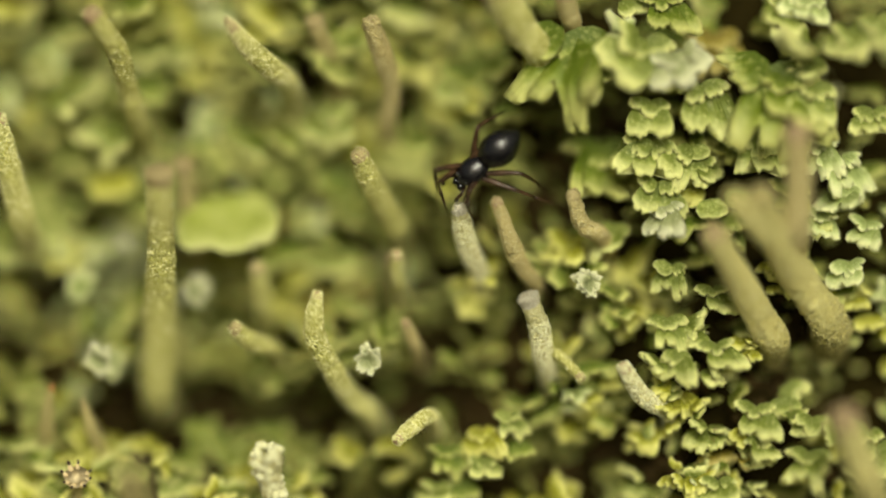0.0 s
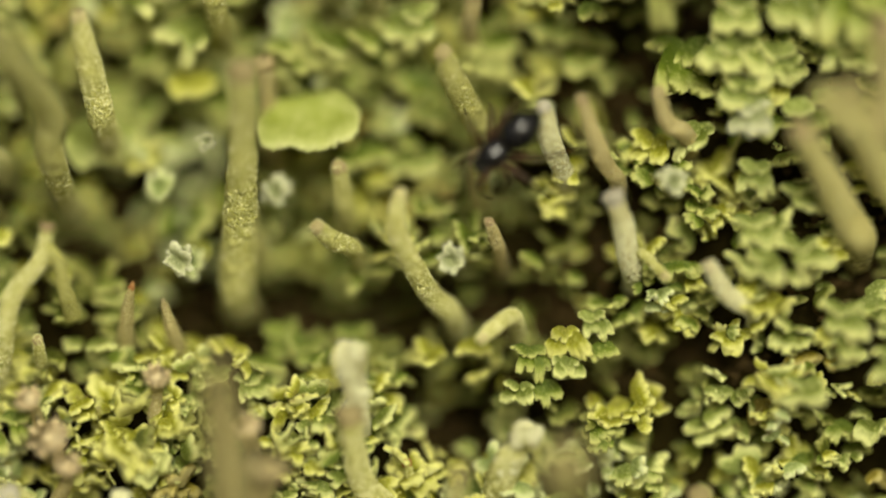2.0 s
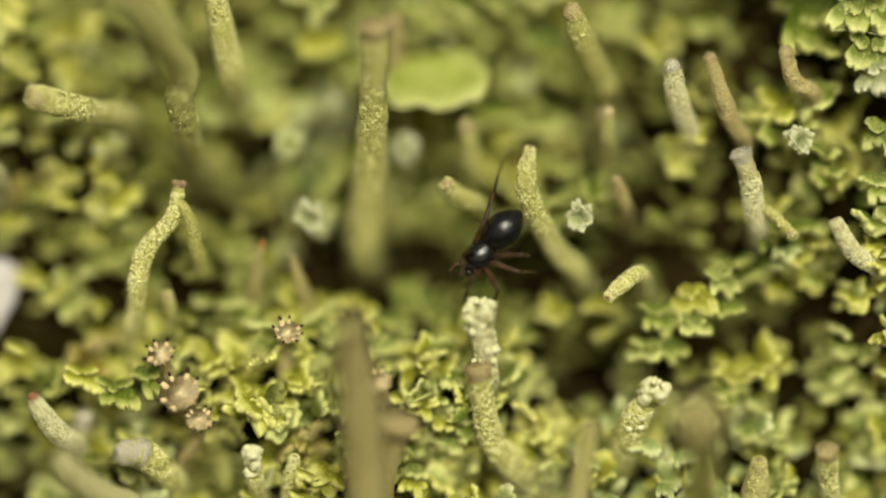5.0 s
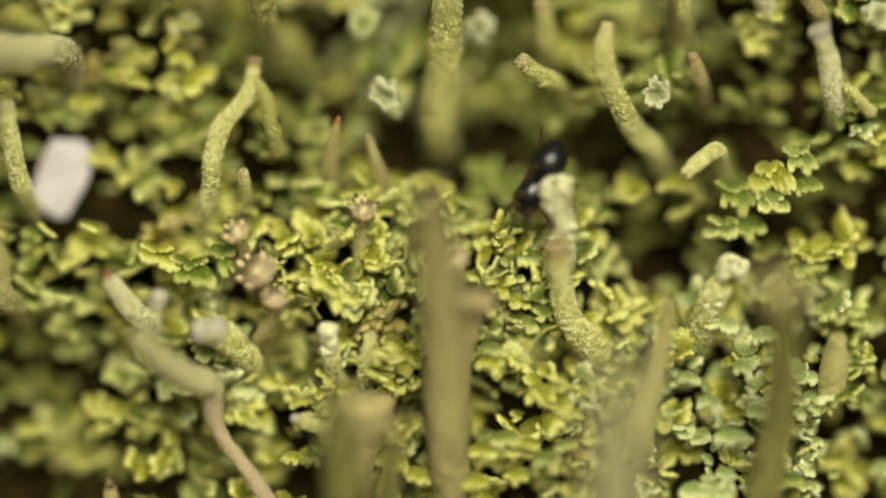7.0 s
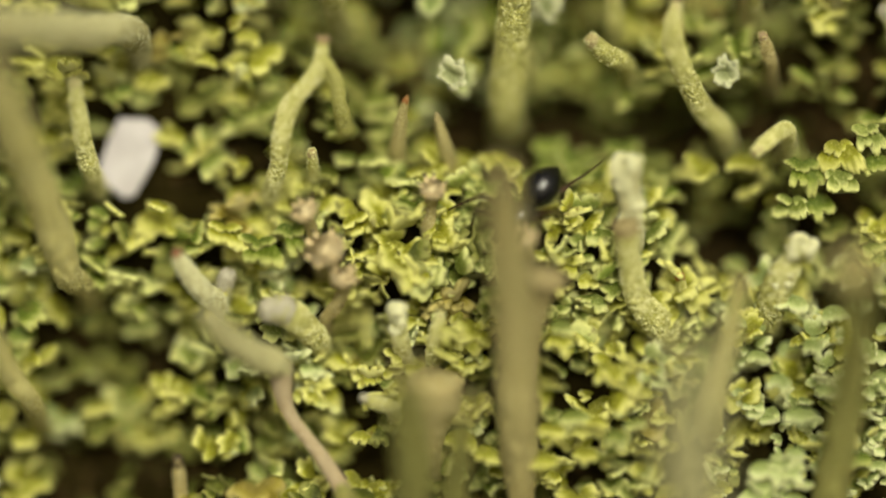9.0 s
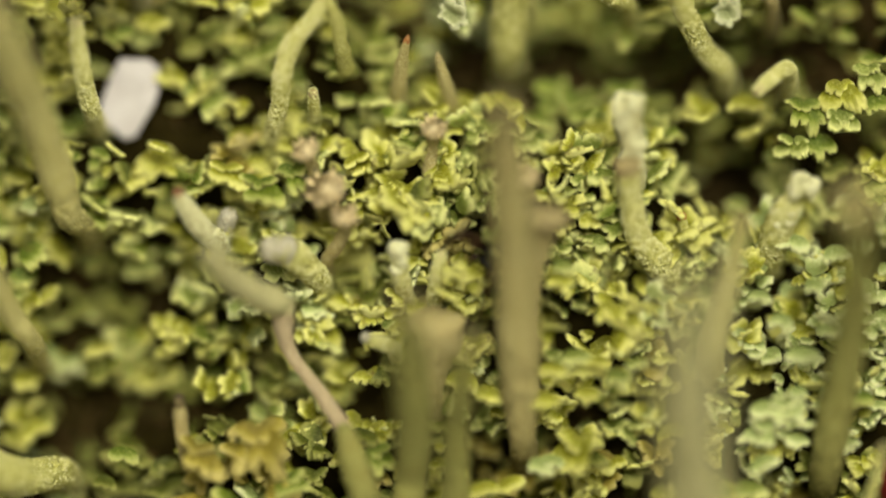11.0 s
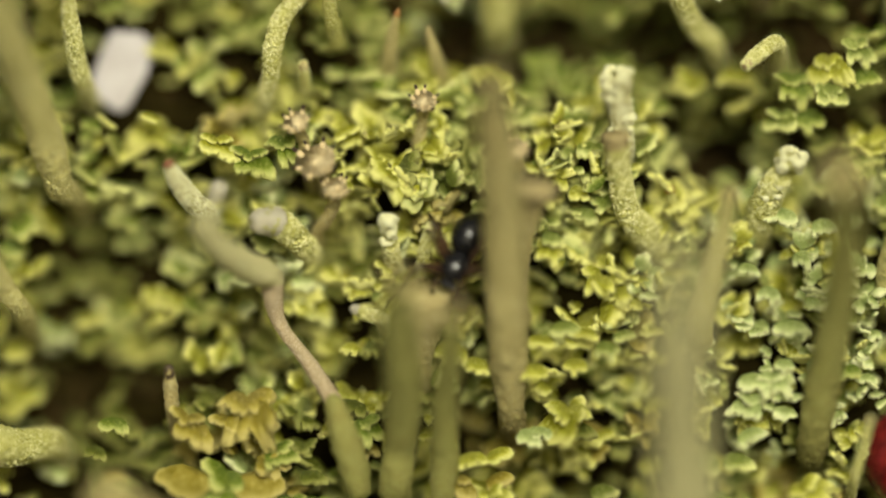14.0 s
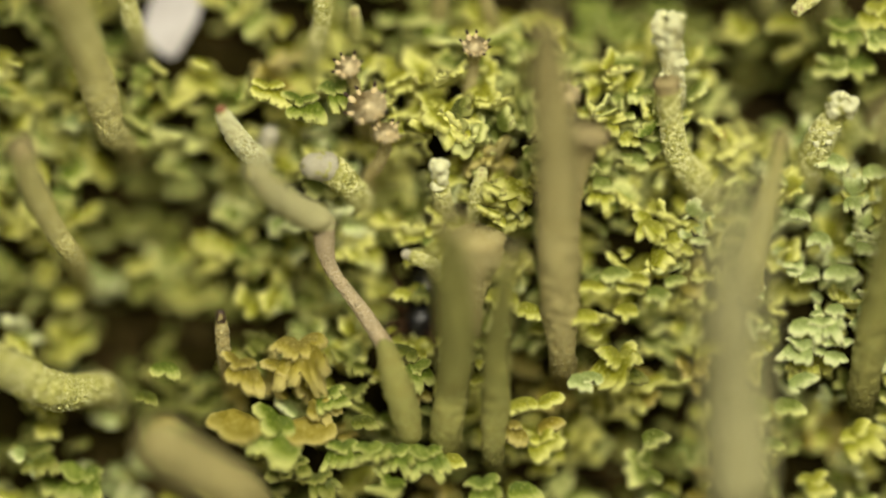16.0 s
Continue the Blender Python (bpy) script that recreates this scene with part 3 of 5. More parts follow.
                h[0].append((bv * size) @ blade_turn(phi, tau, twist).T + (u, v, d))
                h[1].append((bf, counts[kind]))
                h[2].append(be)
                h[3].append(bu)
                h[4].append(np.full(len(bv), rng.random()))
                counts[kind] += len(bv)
    names = ("yellow-green", "pale green", "leaf-green", "grey-mint", "olive", "ochre")
    for m, h, words in zip(mats, heaps, names):
        faces = [tuple(i + base for i in f) for bf, base in h[1] for f in bf]
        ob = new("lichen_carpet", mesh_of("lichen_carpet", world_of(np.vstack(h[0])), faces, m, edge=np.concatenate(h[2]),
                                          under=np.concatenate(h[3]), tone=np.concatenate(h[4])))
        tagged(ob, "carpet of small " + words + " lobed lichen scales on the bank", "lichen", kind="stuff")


def build_crumbs():
    """Brown crumbs of bark and dead scales in the gaps."""
    rng = np.random.default_rng(12)
    pts = []
    for cu, cv, su, sv, h in HOLLOWS:
        k = int(140 * su * sv)
        u, v = cu + rng.normal(0, su * 0.7, k), cv + rng.normal(0, sv * 0.8, k)
        pts.append(np.stack([u, v, bank_depth(u, v) + rng.uniform(0, 0.25, k)], 1))
    pts = np.vstack(pts)
    v, f = grains(pts, 0.04 + 0.22 * rng.random(len(pts)) ** 3, 4)
    tagged(new("humus_crumb", mesh_of("humus_crumb", world_of(v), f, CRUMB, smooth=False)), "brown crumbs of bark and dead lichen in the gaps", "crumbs", kind="stuff")


# ---- podetia: the upright stalks ----
def podetium(label, rows, tip="blunt", skin=STALK_GREEN, cap=TIP_PINK, meal=1.0, fork=(), name="lichen_stalk", rooted=True, branch_skin=None, cap_rows=1):
    """A stalk along rows of (u, v, d, width) from its tip to its foot, all in mm; it is rooted in the humus."""
    rows = [tuple(r) for r in rows]
    seed = int(abs(rows[0][0] * 131 + rows[0][1] * 717)) % 9973
    rng = np.random.default_rng(seed)
    u, v, d, w = rows[-1]
    if rooted:
        foot = float(bank_depth(u, v - 0.3)) - 0.25
        h = max(d - foot, 0.3)
        rows.append((u + 0.05 * h, v - 0.32 * h, foot, w * 0.9))
    root = new(name)
    base = np.array(rows[-1][:3])
    root.location = place(*base)
    tagged(root, label, "lichen stalk", group="lichen stalks on the bank")
    length = float(np.linalg.norm(np.diff(np.array(rows)[:, :3], axis=0), axis=1).sum())
    line = smooth_line(rows, max(16, int(length / 0.10)))
    centre, radius = line[:, :3] - base, np.maximum(line[:, 3], 0.05) / 2
    s = np.linspace(0, 1, len(line))
    radius = radius * (1 + 0.05 * np.sin(s * length * 1.1 + seed) + 0.02 * np.sin(s * length * 2.9 + 2 * seed))
    r0 = radius[0]
    ahead = centre[0] - centre[min(3, len(centre) - 1)]
    ahead /= np.linalg.norm(ahead)
    lathe = []
    if tip in ("blunt", "point"):
        k = 1.1 if tip == "blunt" else 2.2
        caps = [(centre[0] + ahead * r0 * k * s, r0 * math.sqrt(max(1 - s ** 2, 0)) if tip == "blunt" else r0 * (1 - 0.8 * s)) for s in (0.97, 0.85, 0.6, 0.3)]
        centre = np.vstack([[c for c, _ in caps], centre])
        radius = np.concatenate([[r for _, r in caps], radius])
        lathe = [(c, r * 1.04 + 0.01) for c, r in caps] + [(centre[4 + k], radius[4 + k] * 1.03 + 0.01) for k in range(cap_rows)] + [(centre[4 + cap_rows], radius[4 + cap_rows] * 0.96)]
    sv, sf = tube(centre, radius, int(min(40, max(16, 2 * math.pi * radius.mean() / 0.1))), 0.065 if meal >= 0.7 else 0.03, seed)
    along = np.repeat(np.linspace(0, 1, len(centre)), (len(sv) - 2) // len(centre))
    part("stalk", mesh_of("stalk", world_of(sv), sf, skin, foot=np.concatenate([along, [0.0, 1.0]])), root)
    for j, arm in enumerate(fork):
        al = smooth_line([tuple(np.array(p[:3]) - base) + (p[3],) for p in arm], 26)
        fv, ff = tube(al[:, :3], al[:, 3] / 2 * np.concatenate([[0.4, 0.8], np.ones(len(al) - 4), [0.9, 0.6]]), 20, 0.05, seed + 5)
        part("branch", mesh_of("branch", world_of(fv), ff, (branch_skin or (skin,))[min(j, len(branch_skin or (skin,)) - 1)]), root)
    side = np.cross(ahead, (0.2, 0.9, 0.1))
    side /= np.linalg.norm(side)
    other = np.cross(ahead, side)
    if tip in ("blunt", "point"):
        cv, cf = tube([c for c, _ in lathe], [r for _, r in lathe], 14, 0.03, seed + 1, (True, False))
        part("tip", mesh_of("tip", world_of(cv), cf, cap), root)
    else:
        flare = {"cup": 1.08, "crown": 1.25, "trumpet": 1.75, "head": 1.95}[tip]
        tall = {"cup": 0.9, "crown": 1.7, "trumpet": 1.5, "head": 1.1}[tip]
        prof = [(-0.05, 1.0), (0.35, 1.06), (0.7, 0.5 * (1 + flare)), (1.0, flare), (1.04, flare * 0.95), (1.0, flare * 0.86), (0.75, flare * 0.66), (0.55, flare * 0.3), (0.52, 0.02)]
        if tip == "head":
            prof = [(-0.05, 1.0), (0.3, 1.05), (0.62, 1.4), (0.88, flare * 0.9), (1.0, flare), (1.06, flare * 0.94), (0.98, flare * 0.8), (0.90, flare * 0.4), (0.93, 0.02)]
        cv, cf = tube([centre[0] + ahead * r0 * tall * s for s, _ in prof], [r0 * r for _, r in prof], 22, 0.05 if tip != "crown" else 0.2, seed + 2, (False, True))
        rim = cv[44:132] + rng.normal(0, 0.012, (88, 3))
        part("cup", mesh_of("cup", world_of(cv), cf, cap), root)
        if tip != "head" and meal > 0.5:
            bv, bf = grains(rim, rng.uniform(0.02, 0.065, 88), seed + 3)
            part("rim_crust", mesh_of("rim_crust", world_of(bv), bf, cap), root)
        if tip == "crown":
            for i in range(46):
                a, s = i * 2.4, rng.uniform(-1.8, 0.9) if i % 2 else rng.uniform(0.7, 1.35)
                c = centre[0] + ahead * r0 * tall * s + (side * math.cos(a) + other * math.sin(a)) * r0 * (1 + (flare - 1) * min(max(s, 0), 1)) * (rng.uniform(0.8, 1.1) if i % 3 else rng.uniform(0.2, 0.9))
                lv, lf = tube([c - ahead * 0.14, c - ahead * 0.07, c, c + ahead * 0.08, c + ahead * 0.12], np.array([0.05, 0.11, 0.13, 0.10, 0.03]) * rng.uniform(0.7, 1.6), 10, 0.14, seed + i)
                part("lobe", mesh_of("lobe", world_of(lv), lf, WHITE_MEAL), root)
        if tip in ("head", "trumpet"):
            knob = mesh_of("pycnidium", *tube([(0, 0, -0.03), (0, 0, 0.03), (0, 0, 0.09), (0, 0, 0.115)], [0.03, 0.042, 0.036, 0.012], 8), TIP_DARK)
            knob.transform(Matrix.Scale(MM, 4))
            wart = mesh_of("wart", *tube([(0, 0, -0.08), (0, 0, 0.0), (0, 0, 0.05), (0, 0, 0.08)], [0.075, 0.065, 0.048, 0.03], 8, 0.08, seed), cap)
            wart.transform(Matrix.Scale(MM, 4))
            count = 8 if tip == "head" else 11
            for i in range(count):
                a = i * 2 * math.pi / count + rng.uniform(-0.2, 0.2)
                arm = side * math.cos(a) + other * math.sin(a)
                c = centre[0] + ahead * r0 * tall * rng.uniform(0.95, 1.12) + arm * r0 * flare * 0.97
                turn = Vector((B3 @ (ahead * 0.8 + arm * 0.7)).tolist()).to_track_quat("Z", "Y").to_matrix().to_4x4()
                at, grown = Matrix.Translation((world_of(c)).tolist()) @ turn, rng.uniform(1.0, 1.5) * (r0 / 0.21) ** 0.5
                if tip == "head":
                    part("wart", wart, root, m=at @ Matrix.Scale(grown, 4))
                    at = at @ Matrix.Translation((0, 0, 0.075 * grown * MM))
                part("pycnidium", knob, root, m=at @ Matrix.Scale(grown * 0.95, 4))
    crust = {STALK_GREEN.name: MEAL, STALK_GREY.name: WHITE_MEAL}
    if meal > 0:
        count = int(min(2600 if meal >= 1.2 else 500, meal * 560 * length * float(radius.mean()) * 2.2))
        first = min(6 + cap_rows if cap in (TIP_DARK, TIP_RED, TIP_ORANGE, TIP_WHITE) else 2, len(centre) - 3)
        share = rng.random(count)
        i = (first + share * (len(centre) - 1 - first)).astype(int)
        f = rng.random(count)[:, None]
        mid = centre[i] * f + centre[i - 1] * (1 - f)
        aim = rng.normal(size=(count, 3))
        way = centre[i] - centre[i - 1]
        way /= np.linalg.norm(way, axis=1)[:, None] + 1e-9
        aim -= way * (aim * way).sum(1)[:, None]
        aim /= np.linalg.norm(aim, axis=1)[:, None]
        gv, gf = grains(mid + aim * (radius[i] * 0.97)[:, None], rng.uniform(0.02, 0.044 + 0.014 * min(meal, 2), count), seed)
        part("crust", mesh_of("crust", world_of(gv), gf, crust.get(skin.name, skin)), root)
    return root


def rosette(label, u, v, d, size, material, count=7, seed=0):
    """A small rosette of upturned, mealy scales about a short foot."""
    rng = np.random.default_rng(seed)
    root = new("lichen_rosette")
    root.location = place(u, v, d)
    tagged(root, label, "lichen", group="small lichen rosettes")
    foot = float(bank_depth(u, v - 0.5)) - 0.1
    sv, sf = tube([(0, -0.3, foot - d), (0, -0.1, (foot - d) * 0.4), (0, 0, 0)], [0.18 * size, 0.16 * size, 0.2 * size], 10, 0.08, seed)
    part("foot", mesh_of("foot", world_of(sv), sf, STALK_GREEN), root)
    for i in range(count):
        a, e = 2 * math.pi * (i + rng.uniform(-0.25, 0.25)) / count, radians(rng.uniform(10, 55))
        y = np.array([math.cos(e) * math.cos(a), math.cos(e) * math.sin(a), math.sin(e)])
        x = np.array([-math.sin(a), math.cos(a), 0.0])
        k = size * rng.uniform(0.5, 0.75)
        m = Matrix((B3 @ np.stack([-x, y, np.cross(-x, y)], 1)).tolist()).to_4x4() @ Matrix.Diagonal((k, k, k, 1))
        part("squamule", blade_mesh(int(rng.integers(0, 14)), material), root, m=m)


# ---- the spider ----
FEMUR = 1.05


def ball(rx, ry, rz, shape=None, rows=14, cols=20):
    verts, faces = [], []
    for i in range(rows + 1):
        a = math.pi * i / rows
        for j in range(cols):
            b = 2 * math.pi * j / cols
            x, y, z = math.cos(a), math.sin(a) * math.cos(b), math.sin(a) * math.sin(b)
            k = shape(x) if shape else 1.0
            verts.append((x * rx, y * ry * k, z * rz * k))
    for i in range(rows):
        for j in range(cols):
            faces.append((i * cols + j, i * cols + (j + 1) % cols, (i + 1) * cols + (j + 1) % cols, (i + 1) * cols + j))
    return np.array(verts), faces


def build_spider():
    """Origin at the waist, x towards the head, z out of its back, in mm scaled to metres."""
    root = tagged(new("spider"), "small glossy black spider with brown legs on the lichen", "spider")

    def piece(name, v, f, material, parent, at=(0, 0, 0), label=""):
        ob = part(name, mesh_of(name, np.asarray(v) * MM, f, material), parent, label)
        ob.location = Vector(at) * MM
        return ob

    v, f = ball(0.80, 0.57, 0.54, lambda x: 1.0 - 0.10 * x ** 2 - (0.38 * x * x if x < 0 else 0.0))
    piece("abdomen", v, f, BLACK, root, (-0.68, 0, 0.16), "glossy black egg-shaped abdomen")
    v, f = ball(0.58, 0.44, 0.34, lambda x: 1.0 - 0.22 * max(x, 0) ** 1.5 + 0.05 * math.sin(3 * x))
    head = piece("cephalothorax", v, f, BLACK, root, (0.44, 0, 0.02))
    for y in (-0.2, -0.07, 0.07, 0.2):
        v, f = ball(0.055, 0.055, 0.055, None, 8, 10)
        piece("eye", v, f, BLACK, head, (0.50 - abs(y) * 0.35, y, 0.14))
    v, f = tube([(-0.15, 0, 0), (0.05, 0, 0.01), (0.2, 0, 0)], [0.1, 0.09, 0.11], 10)
    piece("waist", v, f, BLACK, root)
    for s in (-1, 1):
        v, f = tube([(0, 0, 0), (0.08, 0, -0.12), (0.10, -0.03 * s, -0.28), (0.06, -0.06 * s, -0.40)], [0.11, 0.13, 0.09, 0.03], 10)
        piece("jaw", v, f, BLACK, root, (1.0, 0.11 * s, -0.05))
        v, f = tube([(0, 0, 0), (0.22, 0.12 * s, 0.12), (0.42, 0.14 * s, 0.02), (0.50, 0.12 * s, -0.18), (0.48, 0.1 * s, -0.28)], [0.045, 0.05, 0.05, 0.08, 0.04], 8)
        piece("palp", v, f, LEG, root, (0.95, 0.22 * s, -0.05))
    legs = {}
    for s in (-1, 1):
        for i, x in enumerate((0.80, 0.60, 0.38, 0.16)):
            v, f = tube([(-0.10, 0, 0), (0, 0, 0.01), (0.25, 0, 0.03), (0.6, 0, 0.03), (0.86, 0, 0.02), (1.0, 0, 0.01), (FEMUR, 0, 0)], [0.10, 0.095, 0.105, 0.095, 0.075, 0.08, 0.06], 10)
            leg = piece("leg", v, f, LEG, root, (x, 0.34 * s, -0.06))
            v, f = tube([(-0.03, 0, 0), (0.08, 0, 0.01), (0.3, 0, 0.03), (0.7, 0, 0.03), (0.95, 0, 0)], [0.05, 0.072, 0.066, 0.06, 0.048], 10)
            tibia = piece("tibia", v, f, LEG, leg)
            v, f = tube([(0.93, 0, 0), (1.2, 0, 0), (1.6, 0, -0.03), (1.95, 0, -0.08), (2.2, 0, -0.16)], [0.047, 0.044, 0.038, 0.03, 0.016], 8)
            legs[i, s] = (leg, tibia, piece("tarsus", v, f, LEG, leg), x)
    return root, legs


# ---- the place ----
build_ground()
patch("upper", 9, 4, "large pale and leaf-green lobed lichen scales on the bank")
patch("right", 10, -5, "pale green mealy lichen scales beside leaning stalks")
patch("back", -9, 3, "blurred yellow-green lichen scales in the shade")
patch("middle", 0, -3, "yellow-green lobed lichen scales over dark hollows")
patch("centre", -9, -9, "bright yellow-green lichen scales among beaded cups")
patch("mint", 0, -14, "grey-mint finely lobed lichen scales")
patch("left", -20, -9, "yellow-green and olive lichen scales beside a white flake")
patch("ochre", -17, -18, "ochre and green lichen scales with brown margins")
patch("foot", -7, -18, "green and ochre lichen scales at the foot of tall stalks")
patch("low", 1, -20, "yellow lichen scales beside a red berry")
# large single scales
tuft(4.02, 6.78, 0.6, 3.37, -19, 20, MAT_LEAF, 2)
tuft(4.82, 5.53, 0.7, 1.49, -28, 20, MAT_PALE, 1)
tuft(6.39, 6.48, 1.2, 2.44, -68, 20, MAT_PALE, 0)
tuft(6.30, 6.57, 1.2, 2.44, -12, 20, MAT_PALE, 3)
tuft(5.78, 6.72, 1.0, 1.42, -124, 20, MAT_MINT, 0)
tuft(7.01, 6.07, 1.4, 1.65, 14, 20, MAT_WHITE, 0)
tuft(7.27, 6.12, 1.4, 1.80, 59, 20, MAT_WHITE, 6)
tuft(8.11, 5.18, 0.6, 2.34, -12, 20, MAT_PALE, 1)
tuft(10.49, 5.70, 0.9, 3.63, -27, 20, MAT_LEAF, 2)
tuft(10.75, 5.34, 1.0, 2.30, -20, 20, MAT_LEAF, 1)
tuft(11.55, 6.14, 1.0, 2.16, -98, 20, MAT_PALE, 1)
tuft(11.73, 5.96, 0.9, 1.60, -43, 20, MAT_PALE, 4)
tuft(11.73, 5.17, 0.9, 1.89, -28, 20, MAT_PALE, 5)
tuft(6.51, 4.65, 0.5, 1.81, -3, 20, MAT_PALE, 0)
tuft(6.61, 3.40, 0.3, 1.97, -12, 20, MAT_PALE, 4)
tuft(6.79, 2.07, 0.3, 1.69, -23, 20, MAT_PALE, 3)
tuft(6.88, 1.36, 0.2, 1.64, -3, 20, MAT_WHITE, 1)
tuft(4.99, 3.35, -1.8, 2.90, -4, 22, MAT_LEAF, 5)
tuft(7.88, 3.20, 0.0, 1.78, -23, 20, MAT_PALE, 7)
tuft(8.05, 2.69, 0.1, 1.19, 42, 20, MAT_PALE, 3)
blade(8.35, 1.59, 0.2, 0.91, 13, 20, MAT_PALE, 14)
tuft(10.10, 3.50, 0.1, 1.98, -6, 20, MAT_PALE, 8)
tuft(11.71, 3.41, 0.0, 1.69, 7, 20, MAT_MINT, 10)
tuft(12.43, 2.88, 0.0, 1.73, 13, 20, MAT_MINT, 11)
tuft(13.45, 4.38, 0.6, 1.39, 7, 20, MAT_PALE, 4)
tuft(6.92, 7.95, 0.2, 1.84, -2, 20, MAT_LEAF, 1)
blade(5.73, 7.96, 0.1, 1.10, 33, 20, MAT_PALE, 3)
tuft(8.60, 6.86, -1.2, 1.91, -7, 20, MAT_GOLD, 2)
tuft(12.72, 6.81, 1.8, 1.49, -29, 20, MAT_PALE, 0)
tuft(13.45, 7.20, 1.9, 1.70, -10, 30, MAT_PALE, 7)
tuft(10.79, 7.56, 0.9, 1.28, -40, 20, MAT_PALE, 1)
tuft(11.50, 7.92, 0.9, 1.50, -23, 20, MAT_MINT, 4)
tuft(12.78, 1.89, 0.1, 1.57, -28, 20, MAT_MINT, 13)
tuft(13.41, 0.82, 0.0, 1.37, -30, 20, MAT_MINT, 1)
blade(11.71, 1.23, 0.0, 1.07, 13, 20, MAT_PALE, 7)
tuft(9.46, 4.69, -1.0, 1.49, -53, 20, MAT_OLIVE_SHADED, 5)
tuft(9.08, 3.70, -0.8, 1.76, -43, 20, MAT_LEAF, 8)
tuft(11.04, 1.99, -0.6, 1.51, -23, 20, MAT_LEAF, 10)
tuft(5.51, 0.74, -1.2, 1.61, -30, 20, MAT_PALE, 7)
tuft(4.07, 0.38, -1.4, 1.67, -17, 20, MAT_YELLOW, 4)
tuft(7.41, -3.27, 0.6, 1.25, -20, 20, MAT_PALE, 9)
tuft(8.48, -3.00, 0.6, 1.43, 15, 20, MAT_PALE, 1)
tuft(6.99, -2.20, 0.3, 1.43, 0, 25, MAT_PALE, 2)
tuft(11.93, 1.18, -0.2, 1.34, -15, 20, MAT_MINT, 5)
tuft(12.72, -0.44, 0.0, 1.43, 10, 20, MAT_MINT, 6)
tuft(9.81, -4.96, 0.6, 1.52, -10, 25, MAT_PALE, 1)
tuft(11.48, -6.38, 0.9, 1.61, -15, 25, MAT_PALE, 2)
tuft(8.57, -7.28, 0.5, 1.43, 0, 25, MAT_PALE, 3)
tuft(9.82, -5.95, 0.5, 1.25, 15, 25, MAT_PALE, 5)
tuft(11.59, -5.32, 0.6, 1.25, -15, 30, MAT_PALE, 6)
tuft(8.42, -1.23, 0.2, 1.25, 0, 25, MAT_PALE, 10)
tuft(7.18, -0.51, 0.0, 1.25, -10, 25, MAT_PALE, 11)
blade(-7.00, 1.85, -3.0, 3.00, 6, 30, MAT_DISC, 14, -8)
blade(-13.75, 1.35, -4.2, 2.30, 22, 18, MAT_PALE, 15)
blade(-10.45, 4.35, -3.0, 2.00, -47, 16, MAT_PALE, 2)
blade(-10.65, 2.60, -3.6, 1.35, 12, 34, MAT_YELLOW, 15)
blade(-5.30, 0.25, -3.6, 1.60, 24, 30, MAT_LEAF, 4)
blade(-4.10, 0.00, -3.8, 1.50, 10, 30, MAT_PALE, 1)
blade(-12.60, 5.30, -3.4, 2.10, 60, 20, MAT_PALE, 8)
blade(-9.60, 5.60, -3.6, 1.80, -10, 26, MAT_LEAF, 6)
tuft(0.78, 5.85, -2.6, 2.14, 0, 20, MAT_LEAF, 6)
tuft(-3.58, 4.59, -2.6, 1.70, 10, 15, MAT_PALE, 7)
tuft(1.16, -5.68, -0.8, 1.20, 4, 24, MAT_YELLOW, 9)
tuft(1.27, -6.62, -0.8, 1.25, 0, 20, MAT_PALE, 6)
tuft(0.07, -6.29, -1.1, 1.25, -14, 22, MAT_LEAF, 2)
tuft(-0.28, -7.45, -1.2, 1.15, -10, 24, MAT_PALE, 3)
tuft(2.00, -5.20, -0.7, 1.05, 8, 28, MAT_PALE, 11)
blade(2.25, -6.05, -0.9, 1.00, 22, 30, MAT_LEAF, 5)
blade(0.55, -7.30, -1.3, 1.05, 14, 30, MAT_LEAF, 7)
tuft(-2.94, -6.29, -2.4, 1.35, -32, 22, MAT_YELLOW, 4)
blade(-1.75, -6.00, -2.2, 1.05, -8, 28, MAT_YELLOW, 8)
tuft(-6.95, -6.10, -3.0, 1.40, -12, 26, MAT_LEAF, 1)
tuft(-7.90, -5.60, -3.4, 1.30, 25, 26, MAT_LEAF, 12)
tuft(-5.60, -5.70, -3.4, 1.40, 10, 26, MAT_LEAF, 10)
tuft(-4.55, -6.05, -3.2, 1.30, -20, 24, MAT_OLIVE_SHADED, 2)
tuft(-8.90, -7.15, -1.6, 1.20, 12, 24, MAT_PALE, 5)
tuft(-9.75, -6.95, -1.6, 1.10, -15, 24, MAT_LEAF, 6)
tuft(-17.09, -8.76, -0.4, 1.45, -10, 28, MAT_LEAF, 1)
tuft(-16.12, -8.31, -0.4, 1.36, 15, 30, MAT_LEAF, 2)
tuft(-18.16, -8.31, -0.4, 1.29, -10, 35, MAT_YELLOW, 3)
tuft(-12.83, -8.85, -0.8, 1.52, -40, 35, MAT_YELLOW, 5)
tuft(-12.11, -9.02, -0.7, 1.52, 10, 40, MAT_YELLOW, 6)
tuft(-12.47, -8.22, -0.9, 1.45, 160, 50, MAT_YELLOW, 7)
tuft(-11.49, -8.76, -0.9, 1.45, 60, 35, MAT_YELLOW, 13)
blade(-7.78, -11.24, 0.6, 0.82, 0, 35, MAT_PALE, 10)
blade(-6.18, -12.56, 0.5, 0.96, 0, 25, MAT_YELLOW, 11)
blade(-7.34, -14.06, 0.7, 0.80, 10, 40, MAT_PALE, 9)
blade(-6.63, -14.24, 0.7, 0.82, -10, 45, MAT_YELLOW, 1)
blade(-6.02, -14.68, 0.8, 0.88, 0, 40, MAT_PALE, 2)
blade(-7.96, -14.50, 0.7, 0.80, -10, 40, MAT_YELLOW, 3)
